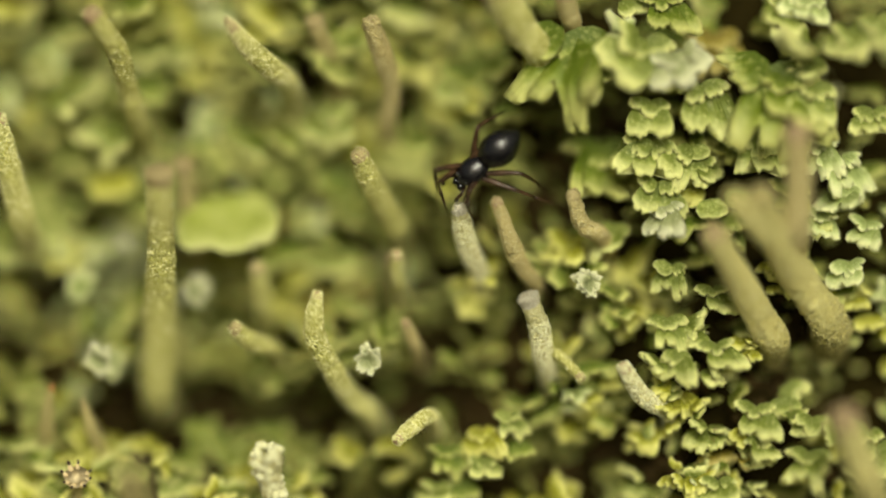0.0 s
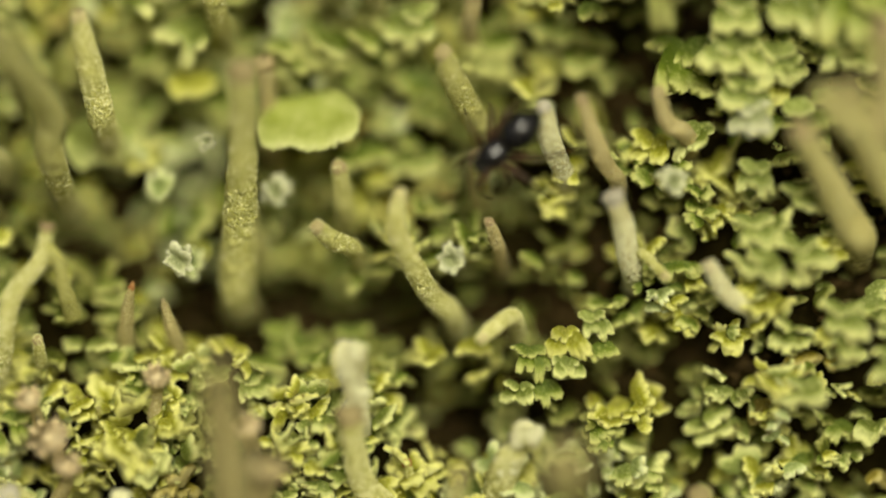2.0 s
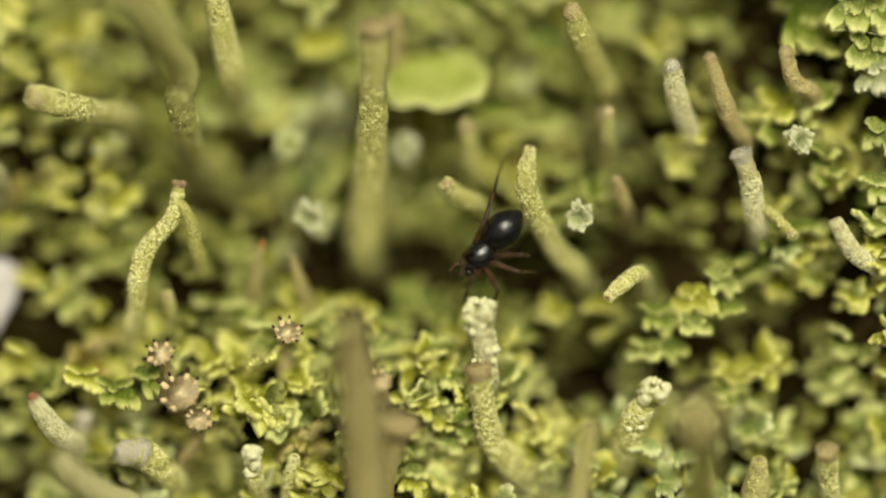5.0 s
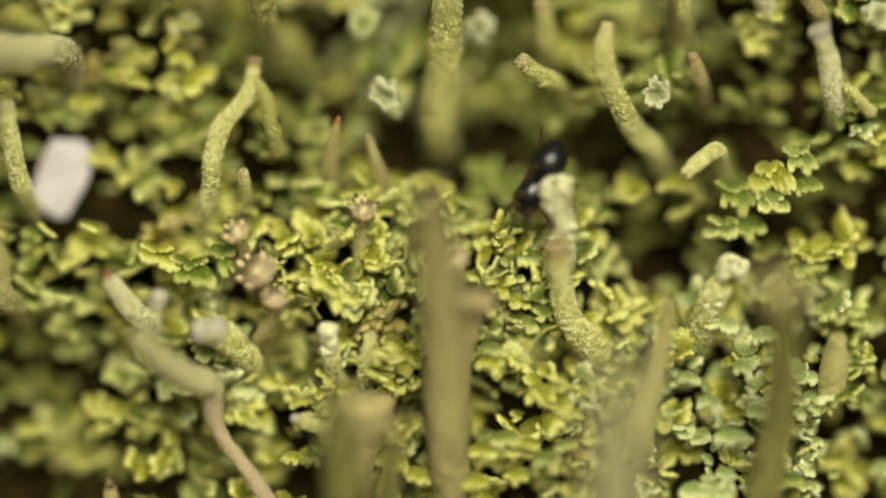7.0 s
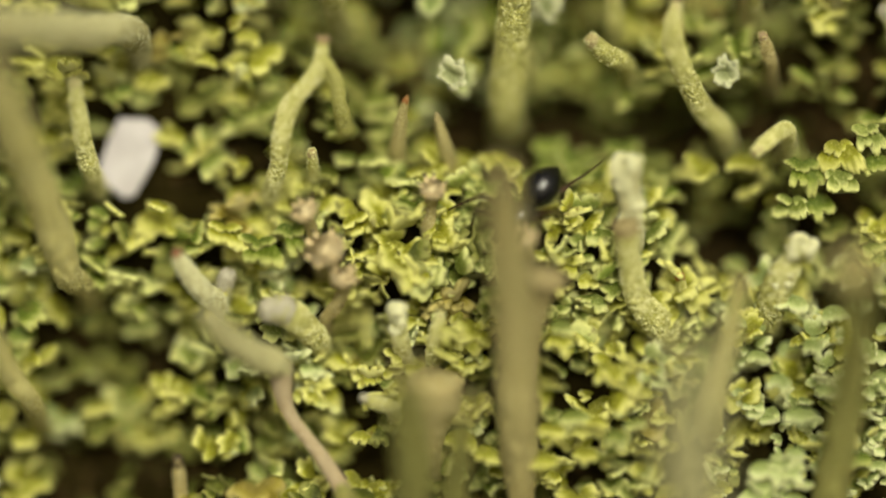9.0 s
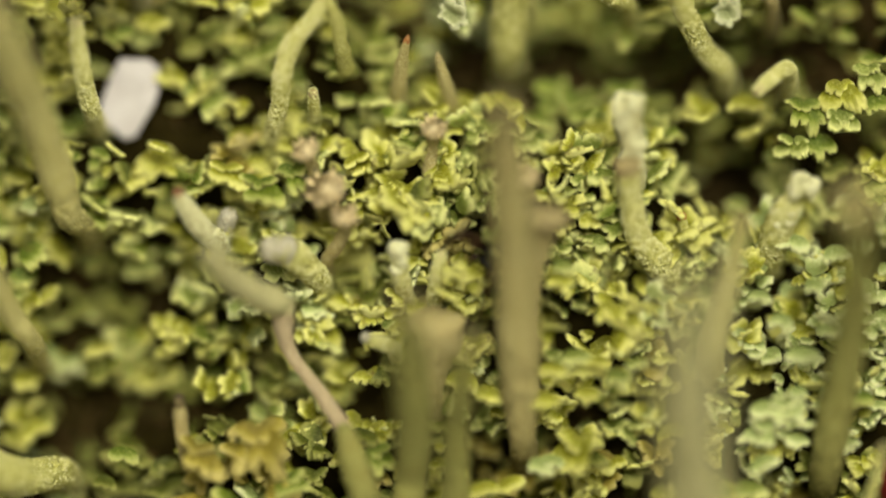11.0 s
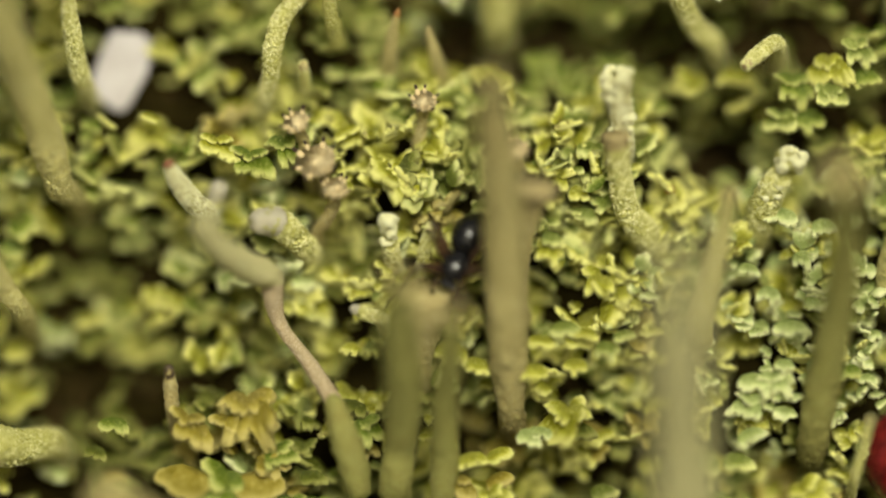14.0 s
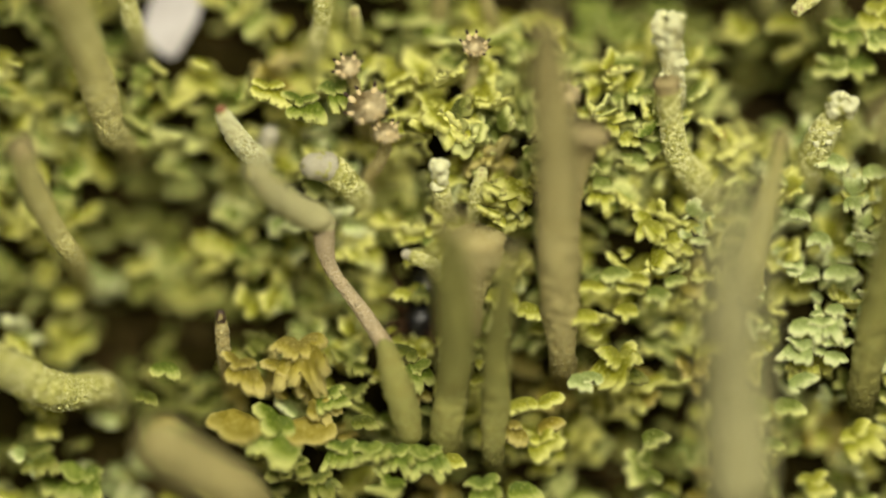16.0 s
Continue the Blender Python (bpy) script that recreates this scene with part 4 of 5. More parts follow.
blade(-8.13, -15.39, 0.7, 0.88, 0, 35, MAT_YELLOW, 5)
blade(-5.39, -14.33, 0.7, 0.80, 25, 40, MAT_PALE, 6)
blade(-6.81, -15.21, 0.6, 0.77, 0, 40, MAT_YELLOW, 7)
blade(-0.09, -13.98, 0.6, 0.98, -8, 35, MAT_MINT, 13)
blade(0.47, -13.28, 0.3, 0.79, 15, 35, MAT_MINT, 10)
blade(-0.77, -12.93, 0.3, 0.79, -15, 35, MAT_MINT, 11)
blade(-1.32, -15.66, 0.5, 0.89, 0, 35, MAT_MINT, 9)
blade(-1.47, -12.22, 0.1, 0.73, -10, 40, MAT_MINT, 1)
blade(0.13, -11.87, 0.1, 0.79, 10, 40, MAT_MINT, 2)
blade(-0.37, -10.45, -0.4, 1.05, -20, 35, MAT_MINT, 3)
blade(0.88, -10.81, -0.4, 0.95, 20, 35, MAT_MINT, 5)
blade(1.70, -15.40, 0.4, 0.95, 10, 30, MAT_LEAF, 6)
blade(-0.26, -15.22, 0.6, 0.62, 0, 35, MAT_MINT, 7)
blade(-10.07, -15.18, 0.2, 0.96, -10, 37, MAT_YELLOW, 10)
blade(-7.68, -14.28, 0.5, 0.75, 0, 37, MAT_PALE, 11)
blade(-6.88, -14.46, 0.5, 0.70, 10, 37, MAT_YELLOW, 9)
blade(-7.77, -11.62, 0.5, 0.96, -10, 42, MAT_YELLOW, 2)
tuft(-25.65, -19.85, -1.2, 1.52, 0, 37, MAT_OLIVE_SHADED, 10)
tuft(-24.01, -20.56, -1.0, 1.66, -10, 37, MAT_LEAF, 11)
blade(-21.47, -17.12, -0.4, 0.75, -10, 37, MAT_LEAF, 9)
blade(-22.01, -18.02, -0.4, 0.82, -20, 37, MAT_OLIVE_SHADED, 1)
tuft(-17.19, -16.45, 0.3, 2.05, 7, 24, MAT_GOLD, 2)
blade(-17.66, -17.11, 0.1, 0.93, -47, 30, MAT_GOLD, 4)
tuft(-18.93, -17.07, 0.3, 1.47, -27, 28, MAT_GOLD, 1)
blade(-18.71, -18.76, 0.5, 1.66, -43, 30, MAT_GOLD, 14)
tuft(-17.56, -18.92, 0.4, 2.43, -45, 22, MAT_LEAF, 0)
tuft(-17.98, -19.07, 0.2, 1.83, 3, 26, MAT_LEAF, 3)
blade(-16.94, -18.80, 0.3, 1.47, 20, 28, MAT_GOLD, 14)
tuft(-16.32, -18.01, 0.1, 1.25, 29, 36, MAT_LEAF, 5)
blade(-15.34, -18.77, 0.2, 0.94, 18, 36, MAT_OLIVE_SHADED, 1)
tuft(-16.59, -18.18, 0.1, 1.22, 34, 30, MAT_GOLD, 7)
tuft(-15.83, -19.65, 0.4, 1.26, 10, 30, MAT_LEAF, 5)
tuft(-14.94, -19.68, 0.5, 1.27, 4, 28, MAT_LEAF, 8)
tuft(-14.05, -19.74, 0.4, 1.22, -2, 30, MAT_LEAF, 2)
tuft(-13.16, -19.81, 0.4, 1.35, 9, 28, MAT_LEAF, 11)
blade(-12.45, -19.96, 0.3, 0.95, 19, 34, MAT_YELLOW, 5)
tuft(-14.09, -20.81, 0.4, 1.58, -49, 26, MAT_LEAF, 1)
tuft(-17.38, -20.17, 0.3, 1.31, 5, 26, MAT_OLIVE_SHADED, 4)
tuft(-16.65, -20.63, 0.4, 1.18, 13, 28, MAT_OLIVE_SHADED, 2)
tuft(-11.42, -20.75, 0.6, 1.29, 11, 22, MAT_LEAF, 2)
blade(-10.35, -20.84, 0.5, 1.14, 17, 26, MAT_LEAF, 1)
tuft(-7.00, -16.79, 0.3, 1.85, -17, 18, MAT_YELLOW, 5)
blade(-7.11, -17.11, 0.2, 1.12, 127, 20, MAT_YELLOW, 3)
blade(-6.96, -17.29, 0.1, 0.99, 24, 30, MAT_OLIVE_SHADED, 1)
blade(-8.39, -17.43, 0.4, 0.87, -10, 24, MAT_MINT, 1)
blade(-7.89, -17.38, 0.3, 0.80, -13, 28, MAT_MINT, 4)
tuft(-6.06, -20.20, 0.8, 1.41, -103, 20, MAT_PALE, 1)
blade(-5.89, -20.47, 0.8, 0.77, -43, 26, MAT_PALE, 4)
blade(-6.26, -19.24, 0.5, 1.04, 49, 30, MAT_PALE, 0)
blade(-9.50, -18.14, 0.3, 0.90, 53, 30, MAT_YELLOW, 3)
tuft(-9.73, -19.42, 0.5, 1.40, 59, 30, MAT_YELLOW, 0)
blade(-9.46, -18.89, 0.2, 1.13, 53, 30, MAT_GOLD, 6)
tuft(0.02, -19.19, 0.8, 1.54, 52, 24, MAT_YELLOW, 2)
tuft(-1.14, -20.60, 1.0, 1.25, 23, 28, MAT_YELLOW, 5)
blade(-2.00, -18.17, 0.6, 1.05, 15, 30, MAT_PALE, 1)
blade(-1.55, -17.46, 0.5, 1.04, 49, 30, MAT_MINT, 4)
tuft(-1.28, -16.40, 0.4, 1.19, -22, 28, MAT_MINT, 5)
tuft(-0.74, -15.68, 0.4, 1.19, 22, 28, MAT_MINT, 2)
tuft(-10.53, -18.98, 0.3, 1.16, -24, 34, MAT_GOLD, 3)
blade(-10.17, -18.18, 0.4, 0.97, 21, 30, MAT_YELLOW, 4)
tuft(-13.47, -17.12, 0.0, 1.16, 11, 30, MAT_LEAF, 7)
blade(-13.74, -16.58, -0.1, 1.01, -27, 30, MAT_OLIVE_SHADED, 4)
blade(-5.57, -21.17, 0.9, 0.94, -45, 28, MAT_PALE, 8)
blade(-2.70, -18.18, 0.4, 1.15, -11, 30, MAT_PALE, 7)
blade(-2.53, -19.42, 0.5, 1.09, 18, 32, MAT_LEAF, 4)
# stalks
podetium("tall yellow-green mealy lichen stalk with a narrow pinkish cup", [(-8.91, 2.14, 1.8, 0.86), (-8.96, 0.24, 0.4, 0.86), (-9.09, -1.74, -1.2, 1.00), (-9.23, -3.57, -2.5, 1.21), (-9.29, -4.69, -3.4, 1.11)], "cup", STALK_GREEN, TIP_TAN, 1.3)
podetium("pinkish lichen cup behind the tall stalk", [(-8.37, 2.59, -2.0, 0.61), (-8.30, 1.52, -3.0, 0.57), (-8.21, 0.24, -4.0, 0.57)], "cup", STALK_TAN, TIP_TAN, 0.6)
podetium("yellow-green mealy lichen stalk with a narrowed tip", [(-14.08, 4.08, 0.3, 0.54), (-13.89, 3.00, -0.2, 0.71), (-13.66, 1.85, -0.8, 0.79), (-13.44, 0.71, -1.8, 0.79)], "blunt", STALK_GREEN, TIP_PINK, 1.3)
podetium("bent olive-green lichen stalk that leans towards the lens", [(-16.39, 3.37, 6.5, 0.93), (-15.68, 2.46, 4.5, 0.98), (-14.93, 1.07, 1.6, 0.96), (-15.05, 0.20, 0.6, 0.86), (-14.83, -1.10, -1.5, 0.75)], "blunt", STALK_GREEN, TIP_OLIVE, 1.2)
podetium("bent yellow-green lichen stalk with a brownish tip", [(-11.00, 7.35, 1.5, 0.61), (-10.36, 6.38, 0.6, 0.68), (-10.08, 5.26, -0.6, 0.71), (-9.82, 4.14, -2.0, 0.71)], "blunt", STALK_GREEN, TIP_PINK, 1.0)
podetium("pale mealy lichen stalk with a pinkish tip", [(-6.64, 6.97, 1.2, 0.46), (-6.17, 6.37, 0.6, 0.61), (-5.53, 5.78, -0.3, 0.68), (-4.96, 5.28, -1.5, 0.64)], "point", STALK_GREEN, TIP_PINK, 1.2)
podetium("brownish lichen stalk with a flat tip", [(-4.09, 7.16, -1.2, 0.54), (-3.75, 6.20, -2.0, 0.61), (-3.41, 5.06, -3.0, 0.61)], "cup", STALK_DULL, TIP_TAN, 1.2)
podetium("yellow-green lichen stalk with a blunt tip", [(-2.67, 2.94, 0.2, 0.61), (-2.37, 2.19, -0.4, 0.75), (-1.77, 1.09, -1.8, 0.79), (-1.50, 0.59, -2.5, 0.71)], "blunt", STALK_GREEN, TIP_TAN, 1.0)
podetium("thin brownish lichen stalk with a dark pink tip", [(1.64, 1.46, 0.8, 0.39), (2.09, 0.21, 0.2, 0.57), (2.40, -0.50, -0.4, 0.54), (2.83, -1.05, -1.2, 0.50)], "blunt", STALK_TAN, TIP_PINK, 1.0)
podetium("short grey mealy lichen stalk", [(0.46, 1.23, 0.2, 0.54), (0.70, 0.17, -0.5, 0.64), (1.16, -0.89, -1.6, 0.57)], "blunt", STALK_GREY, TIP_WHITE, 1.2)
podetium("short brownish lichen stalk on a green scale", [(4.04, 1.67, 0.5, 0.46), (4.34, 0.79, 0.1, 0.57), (5.01, 0.36, -0.6, 0.54)], "blunt", STALK_TAN, TIP_TAN, 0.9)
podetium("pale mealy lichen stalk with a ring-shaped cup", [(2.69, -1.71, 0.6, 0.64), (2.95, -2.42, 0.2, 0.61), (3.08, -3.23, -0.3, 0.64), (3.25, -3.86, -1.0, 0.57)], "cup", STALK_GREY, TIP_WHITE, 2.0)
podetium("tiny pale lichen rod", [(4.25, -4.03, 0.2, 0.29), (3.86, -3.62, -0.1, 0.32), (3.48, -3.32, -0.4, 0.32)], "blunt", STALK_GREEN, TIP_TAN, 0.6)
podetium("short brownish lichen stalk with a pink tip", [(5.64, -3.75, 0.8, 0.39), (6.20, -4.61, 0.4, 0.54), (7.05, -5.18, -0.2, 0.50)], "blunt", STALK_GREY, TIP_PINK, 1.6)
podetium("thick forked tan lichen stalk that leans towards the lens", [(9.76, 1.58, 3.8, 0.79), (10.37, 0.19, 2.3, 0.98), (11.18, -1.05, 1.0, 1.07), (12.16, -2.40, 0.1, 1.25)], "blunt", STALK_OLIVE, TIP_OLIVE, 2.6, fork=[[(8.75, 1.75, 4.2, 0.55), (9.26, 1.15, 3.6, 0.75), (10.18, 0.28, 2.7, 0.82)]])
podetium("blurred upright brown lichen stalk", [(10.82, 3.49, 4.0, 0.86), (10.95, 1.94, 3.2, 0.82), (10.92, 0.37, 2.2, 0.82)], "blunt", STALK_TAN, TIP_PINK, 0.4)
podetium("tan lichen stalk with a brown blunt tip", [(8.37, 0.37, 3.0, 0.79), (9.18, -0.95, 1.8, 0.89), (9.97, -2.29, 0.6, 0.96), (10.36, -2.83, 0.2, 0.96)], "blunt", STALK_OLIVE, TIP_PINK, 2.2)
podetium("blurred tan lichen stalk with a pinkish tip", [(12.24, -5.27, 4.5, 0.86), (12.64, -6.26, 3.8, 0.93), (13.27, -7.71, 2.6, 0.96)], "blunt", STALK_OLIVE, TIP_PINK, 0.6)
podetium("thick yellow-green mealy stalk on a green scale", [(1.60, 8.12, 2.5, 1.07), (2.35, 6.94, 1.4, 1.00), (2.99, 6.17, 0.5, 0.86)], "blunt", STALK_GREEN, TIP_PINK, 1.4)
podetium("knobbly grey-brown lichen stalk at the top of the bank", [(-2.30, 7.10, 0.2, 0.52), (-1.95, 6.10, -0.5, 0.61), (-1.70, 5.10, -1.4, 0.57), (-1.85, 3.90, -2.6, 0.50)], "blunt", STALK_TAN, TIP_TAN, 1.8)
podetium("short tan lichen stub", [(3.77, 7.99, 1.5, 0.61), (3.89, 7.48, 1.0, 0.64), (4.01, 7.15, 0.5, 0.57)], "blunt", STALK_TAN, TIP_PINK, 0.8)
podetium("slender knobbly lichen stalk with a pink tip", [(-4.04, -1.47, 0.8, 0.36), (-4.14, -2.57, 0.4, 0.64), (-3.66, -3.69, -0.4, 0.64), (-3.06, -4.63, -1.6, 0.75), (-2.37, -5.32, -2.6, 0.71)], "blunt", STALK_GREEN, TIP_PINK, 1.5)
podetium("short yellow-green lichen stalk", [(-6.00, -0.61, -1.6, 0.50), (-5.88, -1.34, -2.2, 0.61), (-5.83, -2.02, -3.0, 0.57)], "blunt", STALK_GREEN, TIP_TAN, 0.6)
podetium("short pale lichen stub with a pinkish tip", [(-6.63, -2.49, -0.2, 0.43), (-6.13, -2.92, -0.8, 0.61), (-5.47, -3.24, -1.8, 0.57)], "blunt", STALK_GREEN, TIP_TAN, 1.0)
podetium("small brown lichen finger", [(-1.24, -2.34, -0.6, 0.32), (-1.07, -2.77, -1.0, 0.39), (-0.92, -3.20, -1.6, 0.39)], "blunt", STALK_TAN, TIP_PINK, 0.8)
podetium("knobbly pale green lichen stalk with a lumpy crown", [(-5.54, -7.07, 0.8, 0.71), (-5.46, -7.67, 0.5, 0.64), (-5.38, -8.20, 0.2, 0.61), (-5.34, -8.55, 0.1, 0.61)], "crown", STALK_GREY, STALK_GREY, 2.2)
podetium("curved pale green mealy stalk with a pinkish collar", [(-5.60, -8.55, 0.8, 0.71), (-5.48, -9.44, 0.3, 0.71), (-5.23, -10.51, -0.3, 0.82), (-4.59, -11.33, -1.0, 0.96), (-3.75, -12.07, -2.0, 0.93)], "cup", STALK_GREEN, TIP_TAN, 1.6)
podetium("forked mealy lichen stalk with a brown tip", [(-15.09, -2.58, 0.6, 0.36), (-15.29, -3.54, 0.4, 0.43), (-16.10, -4.50, 0.1, 0.54), (-16.42, -5.50, -0.1, 0.57), (-16.50, -6.30, -0.6, 0.54), (-16.80, -7.30, -1.8, 0.50)], "cup", STALK_GREEN, TIP_PINK, 2.6, fork=[[(-15.07, -3.02, 0.7, 0.36), (-14.71, -3.71, 0.3, 0.43), (-14.57, -4.57, -0.4, 0.50), (-14.41, -5.35, -1.6, 0.57)]])
podetium("slender mealy lichen stalk with a pink tip beside a white flake", [(-22.86, -3.89, 0.5, 0.39), (-22.75, -4.94, 0.1, 0.54), (-22.63, -5.90, -0.6, 0.61), (-22.47, -6.60, -1.4, 0.57)], "blunt", STALK_GREEN, TIP_PINK, 1.4)
podetium("long thick tan lichen stalk that leans towards the lens", [(-25.19, -3.74, 6.0, 1.34), (-24.53, -5.31, 4.0, 1.29), (-23.78, -7.44, 1.6, 1.11), (-23.36, -9.02, 0.2, 1.00), (-23.13, -9.91, -0.6, 0.86), (-22.73, -10.28, -2.0, 0.79)], "blunt", STALK_OLIVE, TIP_TAN, 1.2)
podetium("thick pale lichen stalk lying outwards with a mealy end", [(-25.27, -2.26, 7.0, 1.29), (-23.79, -2.31, 4.5, 1.25), (-22.44, -2.32, 1.8, 1.18), (-21.58, -2.15, 0.4, 1.00), (-21.08, -2.27, -1.0, 0.86), (-21.05, -2.88, -2.5, 0.71)], "blunt", STALK_GREY, TIP_TAN, 1.2)
podetium("pale mealy lichen stalk lying across the bank", [(-19.50, 0.24, 1.0, 0.71), (-18.51, -0.04, 0.2, 0.79), (-17.79, -0.19, -0.8, 0.75), (-16.91, -0.30, -2.2, 0.71)], "blunt", STALK_GREEN, TIP_TAN, 1.6)
podetium("grey mealy lichen stalk with a red tip", [(-19.62, -9.21, 0.9, 0.36), (-19.33, -9.77, 0.5, 0.57), (-18.88, -10.38, -0.1, 0.64), (-18.48, -10.73, -1.0, 0.61)], "blunt", STALK_GREY, TIP_RED, 1.6, cap_rows=0)
podetium("whitish lichen knob beside the red-tipped stalk", [(-18.16, -9.92, -1.2, 0.57), (-18.33, -10.37, -1.6, 0.64), (-18.51, -10.81, -2.4, 0.61)], "blunt", STALK_GREY, TIP_WHITE, 0.8, cap_rows=4)
podetium("kneed lichen stalk with thick olive end, thin pinkish foot", [(-16.40, -12.80, 0.6, 0.75), (-16.36, -13.50, 0.3, 0.61), (-16.13, -14.25, 0.1, 0.45), (-15.16, -15.55, 0.2, 0.50), (-14.42, -16.70, 0.5, 0.54), (-14.10, -17.60, 0.4, 0.50)], "blunt", STALK_PINK, STALK_GREY, 0.3, fork=[[(-18.60, -10.90, 3.8, 0.64), (-18.05, -11.66, 2.9, 0.82), (-17.20, -12.33, 1.7, 0.91), (-16.62, -12.58, 1.0, 0.91), (-16.32, -12.76, 0.7, 0.82)], [(-14.52, -16.40, 0.8, 0.60), (-14.20, -17.40, 1.1, 0.86), (-13.90, -18.40, 0.9, 0.96), (-13.60, -19.60, 0.3, 0.75)]], branch_skin=(STALK_GREY, STALK_MOSS))
podetium("white-capped lichen stalk with a mealy foot", [(-16.72, -10.96, 0.6, 0.82), (-16.25, -11.01, 0.2, 0.93), (-15.73, -11.45, -0.3, 0.82), (-15.35, -11.89, -1.2, 0.79)], "blunt", STALK_GREEN, TIP_WHITE, 1.8, cap_rows=6)
podetium("tall blurred tan lichen stalk close to the lens", [(-9.58, -6.73, 6.5, 0.75), (-9.43, -8.05, 5.2, 1.07), (-9.20, -10.59, 3.4, 1.21), (-9.07, -13.02, 1.9, 1.25), (-8.98, -15.33, 0.7, 1.14), (-8.86, -17.04, -0.1, 0.86)], "blunt", STALK_DULL, TIP_OLIVE, 1.0)
podetium("brown trumpet-shaped lichen cup behind a tall stalk", [(-8.24, -10.39, 1.8, 0.79), (-8.48, -11.45, 1.0, 0.61), (-8.64, -12.69, 0.0, 0.57), (-8.71, -13.77, -1.2, 0.54)], "trumpet", STALK_TAN, TIP_TAN, 0.6)
podetium("blurred lichen stalk with a dark tip", [(-12.46, -12.76, 6.4, 0.72), (-12.37, -14.21, 4.8, 1.04), (-12.22, -16.13, 2.8, 1.12), (-12.35, -17.93, 1.0, 1.07), (-12.52, -19.49, 0.1, 0.93)], "blunt", STALK_MOSS, TIP_OLIVE, 0.8)
podetium("slim blurred lichen stalk beside a thicker one", [(-10.66, -13.75, 5.6, 0.55), (-10.79, -15.00, 4.2, 0.76), (-10.96, -16.67, 2.4, 0.82), (-10.97, -18.47, 0.9, 0.82), (-11.06, -19.93, 0.1, 0.71)], "blunt", STALK_MOSS, TIP_TAN, 0.8)
podetium("mealy tan trumpet-shaped lichen cup", [(-11.60, -13.75, 0.4, 1.55), (-11.63, -14.10, 0.2, 1.36), (-11.68, -14.75, -0.1, 0.93), (-11.74, -15.50, -0.6, 0.64), (-11.67, -16.40, -1.8, 0.57)], "cup", STALK_TAN, STALK_TAN, 2.6)
podetium("very blurred thick pale lichen stalk close to the lens", [(-4.08, -11.94, 12.5, 1.0), (-4.15, -13.31, 11.2, 1.5), (-4.08, -15.72, 9.2, 1.8), (-3.80, -18.75, 6.6, 2.0), (-3.53, -21.41, 4.0, 1.96)], "blunt", STALK_GREY, STALK_GREY, 0.3)
podetium("lichen stalk with a pinkish tip behind a blurred one", [(-2.20, -10.09, 3.2, 0.40), (-2.37, -11.27, 2.6, 0.54), (-2.64, -12.68, 1.7, 0.71), (-2.97, -14.28, 0.6, 0.79)], "blunt", STALK_OLIVE, TIP_PINK, 1.4)
podetium("tall olive lichen stalk with a wide blurred cup", [(0.96, -9.82, 7.2, 1.25), (1.19, -11.28, 5.4, 0.96), (1.19, -13.35, 3.2, 1.04), (0.90, -15.84, 1.2, 1.07), (0.60, -18.02, 0.0, 0.93)], "cup", STALK_MOSS, STALK_DULL, 0.8)
podetium("lobed granular lichen stalk with a pale tip", [(-0.35, -9.35, 0.4, 0.61), (-0.68, -9.93, 0.0, 0.82), (-0.92, -10.64, -0.6, 0.89), (-0.99, -11.26, -1.4, 0.79)], "crown", STALK_GREEN, STALK_GREEN, 2.4)
podetium("thin lichen finger with a black tip", [(-19.64, -15.60, 0.6, 0.29), (-19.60, -16.15, 0.3, 0.39), (-19.57, -16.79, -0.1, 0.43), (-19.50, -17.44, -0.8, 0.39)], "blunt", STALK_TAN, TIP_DARK, 1.4, cap_rows=3)
podetium("blurred lichen stalk with a mealy foot", [(-25.66, -10.51, 3.4, 0.71), (-25.37, -11.79, 1.8, 0.79), (-24.84, -13.02, 0.5, 0.71), (-24.36, -13.82, -0.6, 0.64)], "blunt", STALK_OLIVE, TIP_TAN, 1.0)
podetium("thick mealy lichen stalk lying across the bank", [(-26.94, -16.90, 2.2, 1.11), (-25.83, -17.60, 0.9, 1.18), (-24.74, -18.10, 0.0, 1.18), (-23.52, -18.06, -1.6, 1.07)], "blunt", STALK_GREEN, TIP_TAN, 1.8)
podetium("very blurred pale lichen stalk low on the bank", [(-21.12, -19.56, 5.5, 1.43), (-20.14, -20.30, 4.4, 1.54), (-18.82, -21.24, 2.8, 1.50)], "blunt", STALK_DULL, STALK_DULL, 0.4)
podetium("small tan pointed lichen spine with an orange tip", [(-12.50, -4.36, -0.6, 0.18), (-12.65, -5.00, -1.0, 0.36), (-12.78, -5.97, -2.0, 0.57)], "point", STALK_DULL, TIP_ORANGE, 0.2)
podetium("small grey-brown pointed lichen spine", [(-11.49, -4.95, -1.0, 0.25), (-11.31, -5.62, -1.4, 0.43), (-11.08, -6.36, -2.2, 0.46)], "point", STALK_DULL, TIP_TAN, 0.2)
podetium("small yellow-green lichen finger", [(-15.46, -6.03, -0.6, 0.29), (-15.44, -6.43, -1.0, 0.36), (-15.42, -6.87, -1.8, 0.36)], "blunt", STALK_GREEN, TIP_TAN, 0.6)
podetium("small mealy lichen finger with a brown tip", [(-11.44, -11.18, 0.5, 0.29), (-11.54, -11.77, 0.1, 0.46), (-11.62, -12.50, -0.8, 0.50)], "blunt", STALK_GREEN, TIP_PINK, 1.8)
podetium("small mealy lichen finger with white lumps", [(-12.76, -11.15, 0.5, 0.32), (-12.71, -11.68, 0.1, 0.50), (-12.61, -12.24, -0.8, 0.54)], "crown", STALK_GREEN, TIP_WHITE, 1.8)
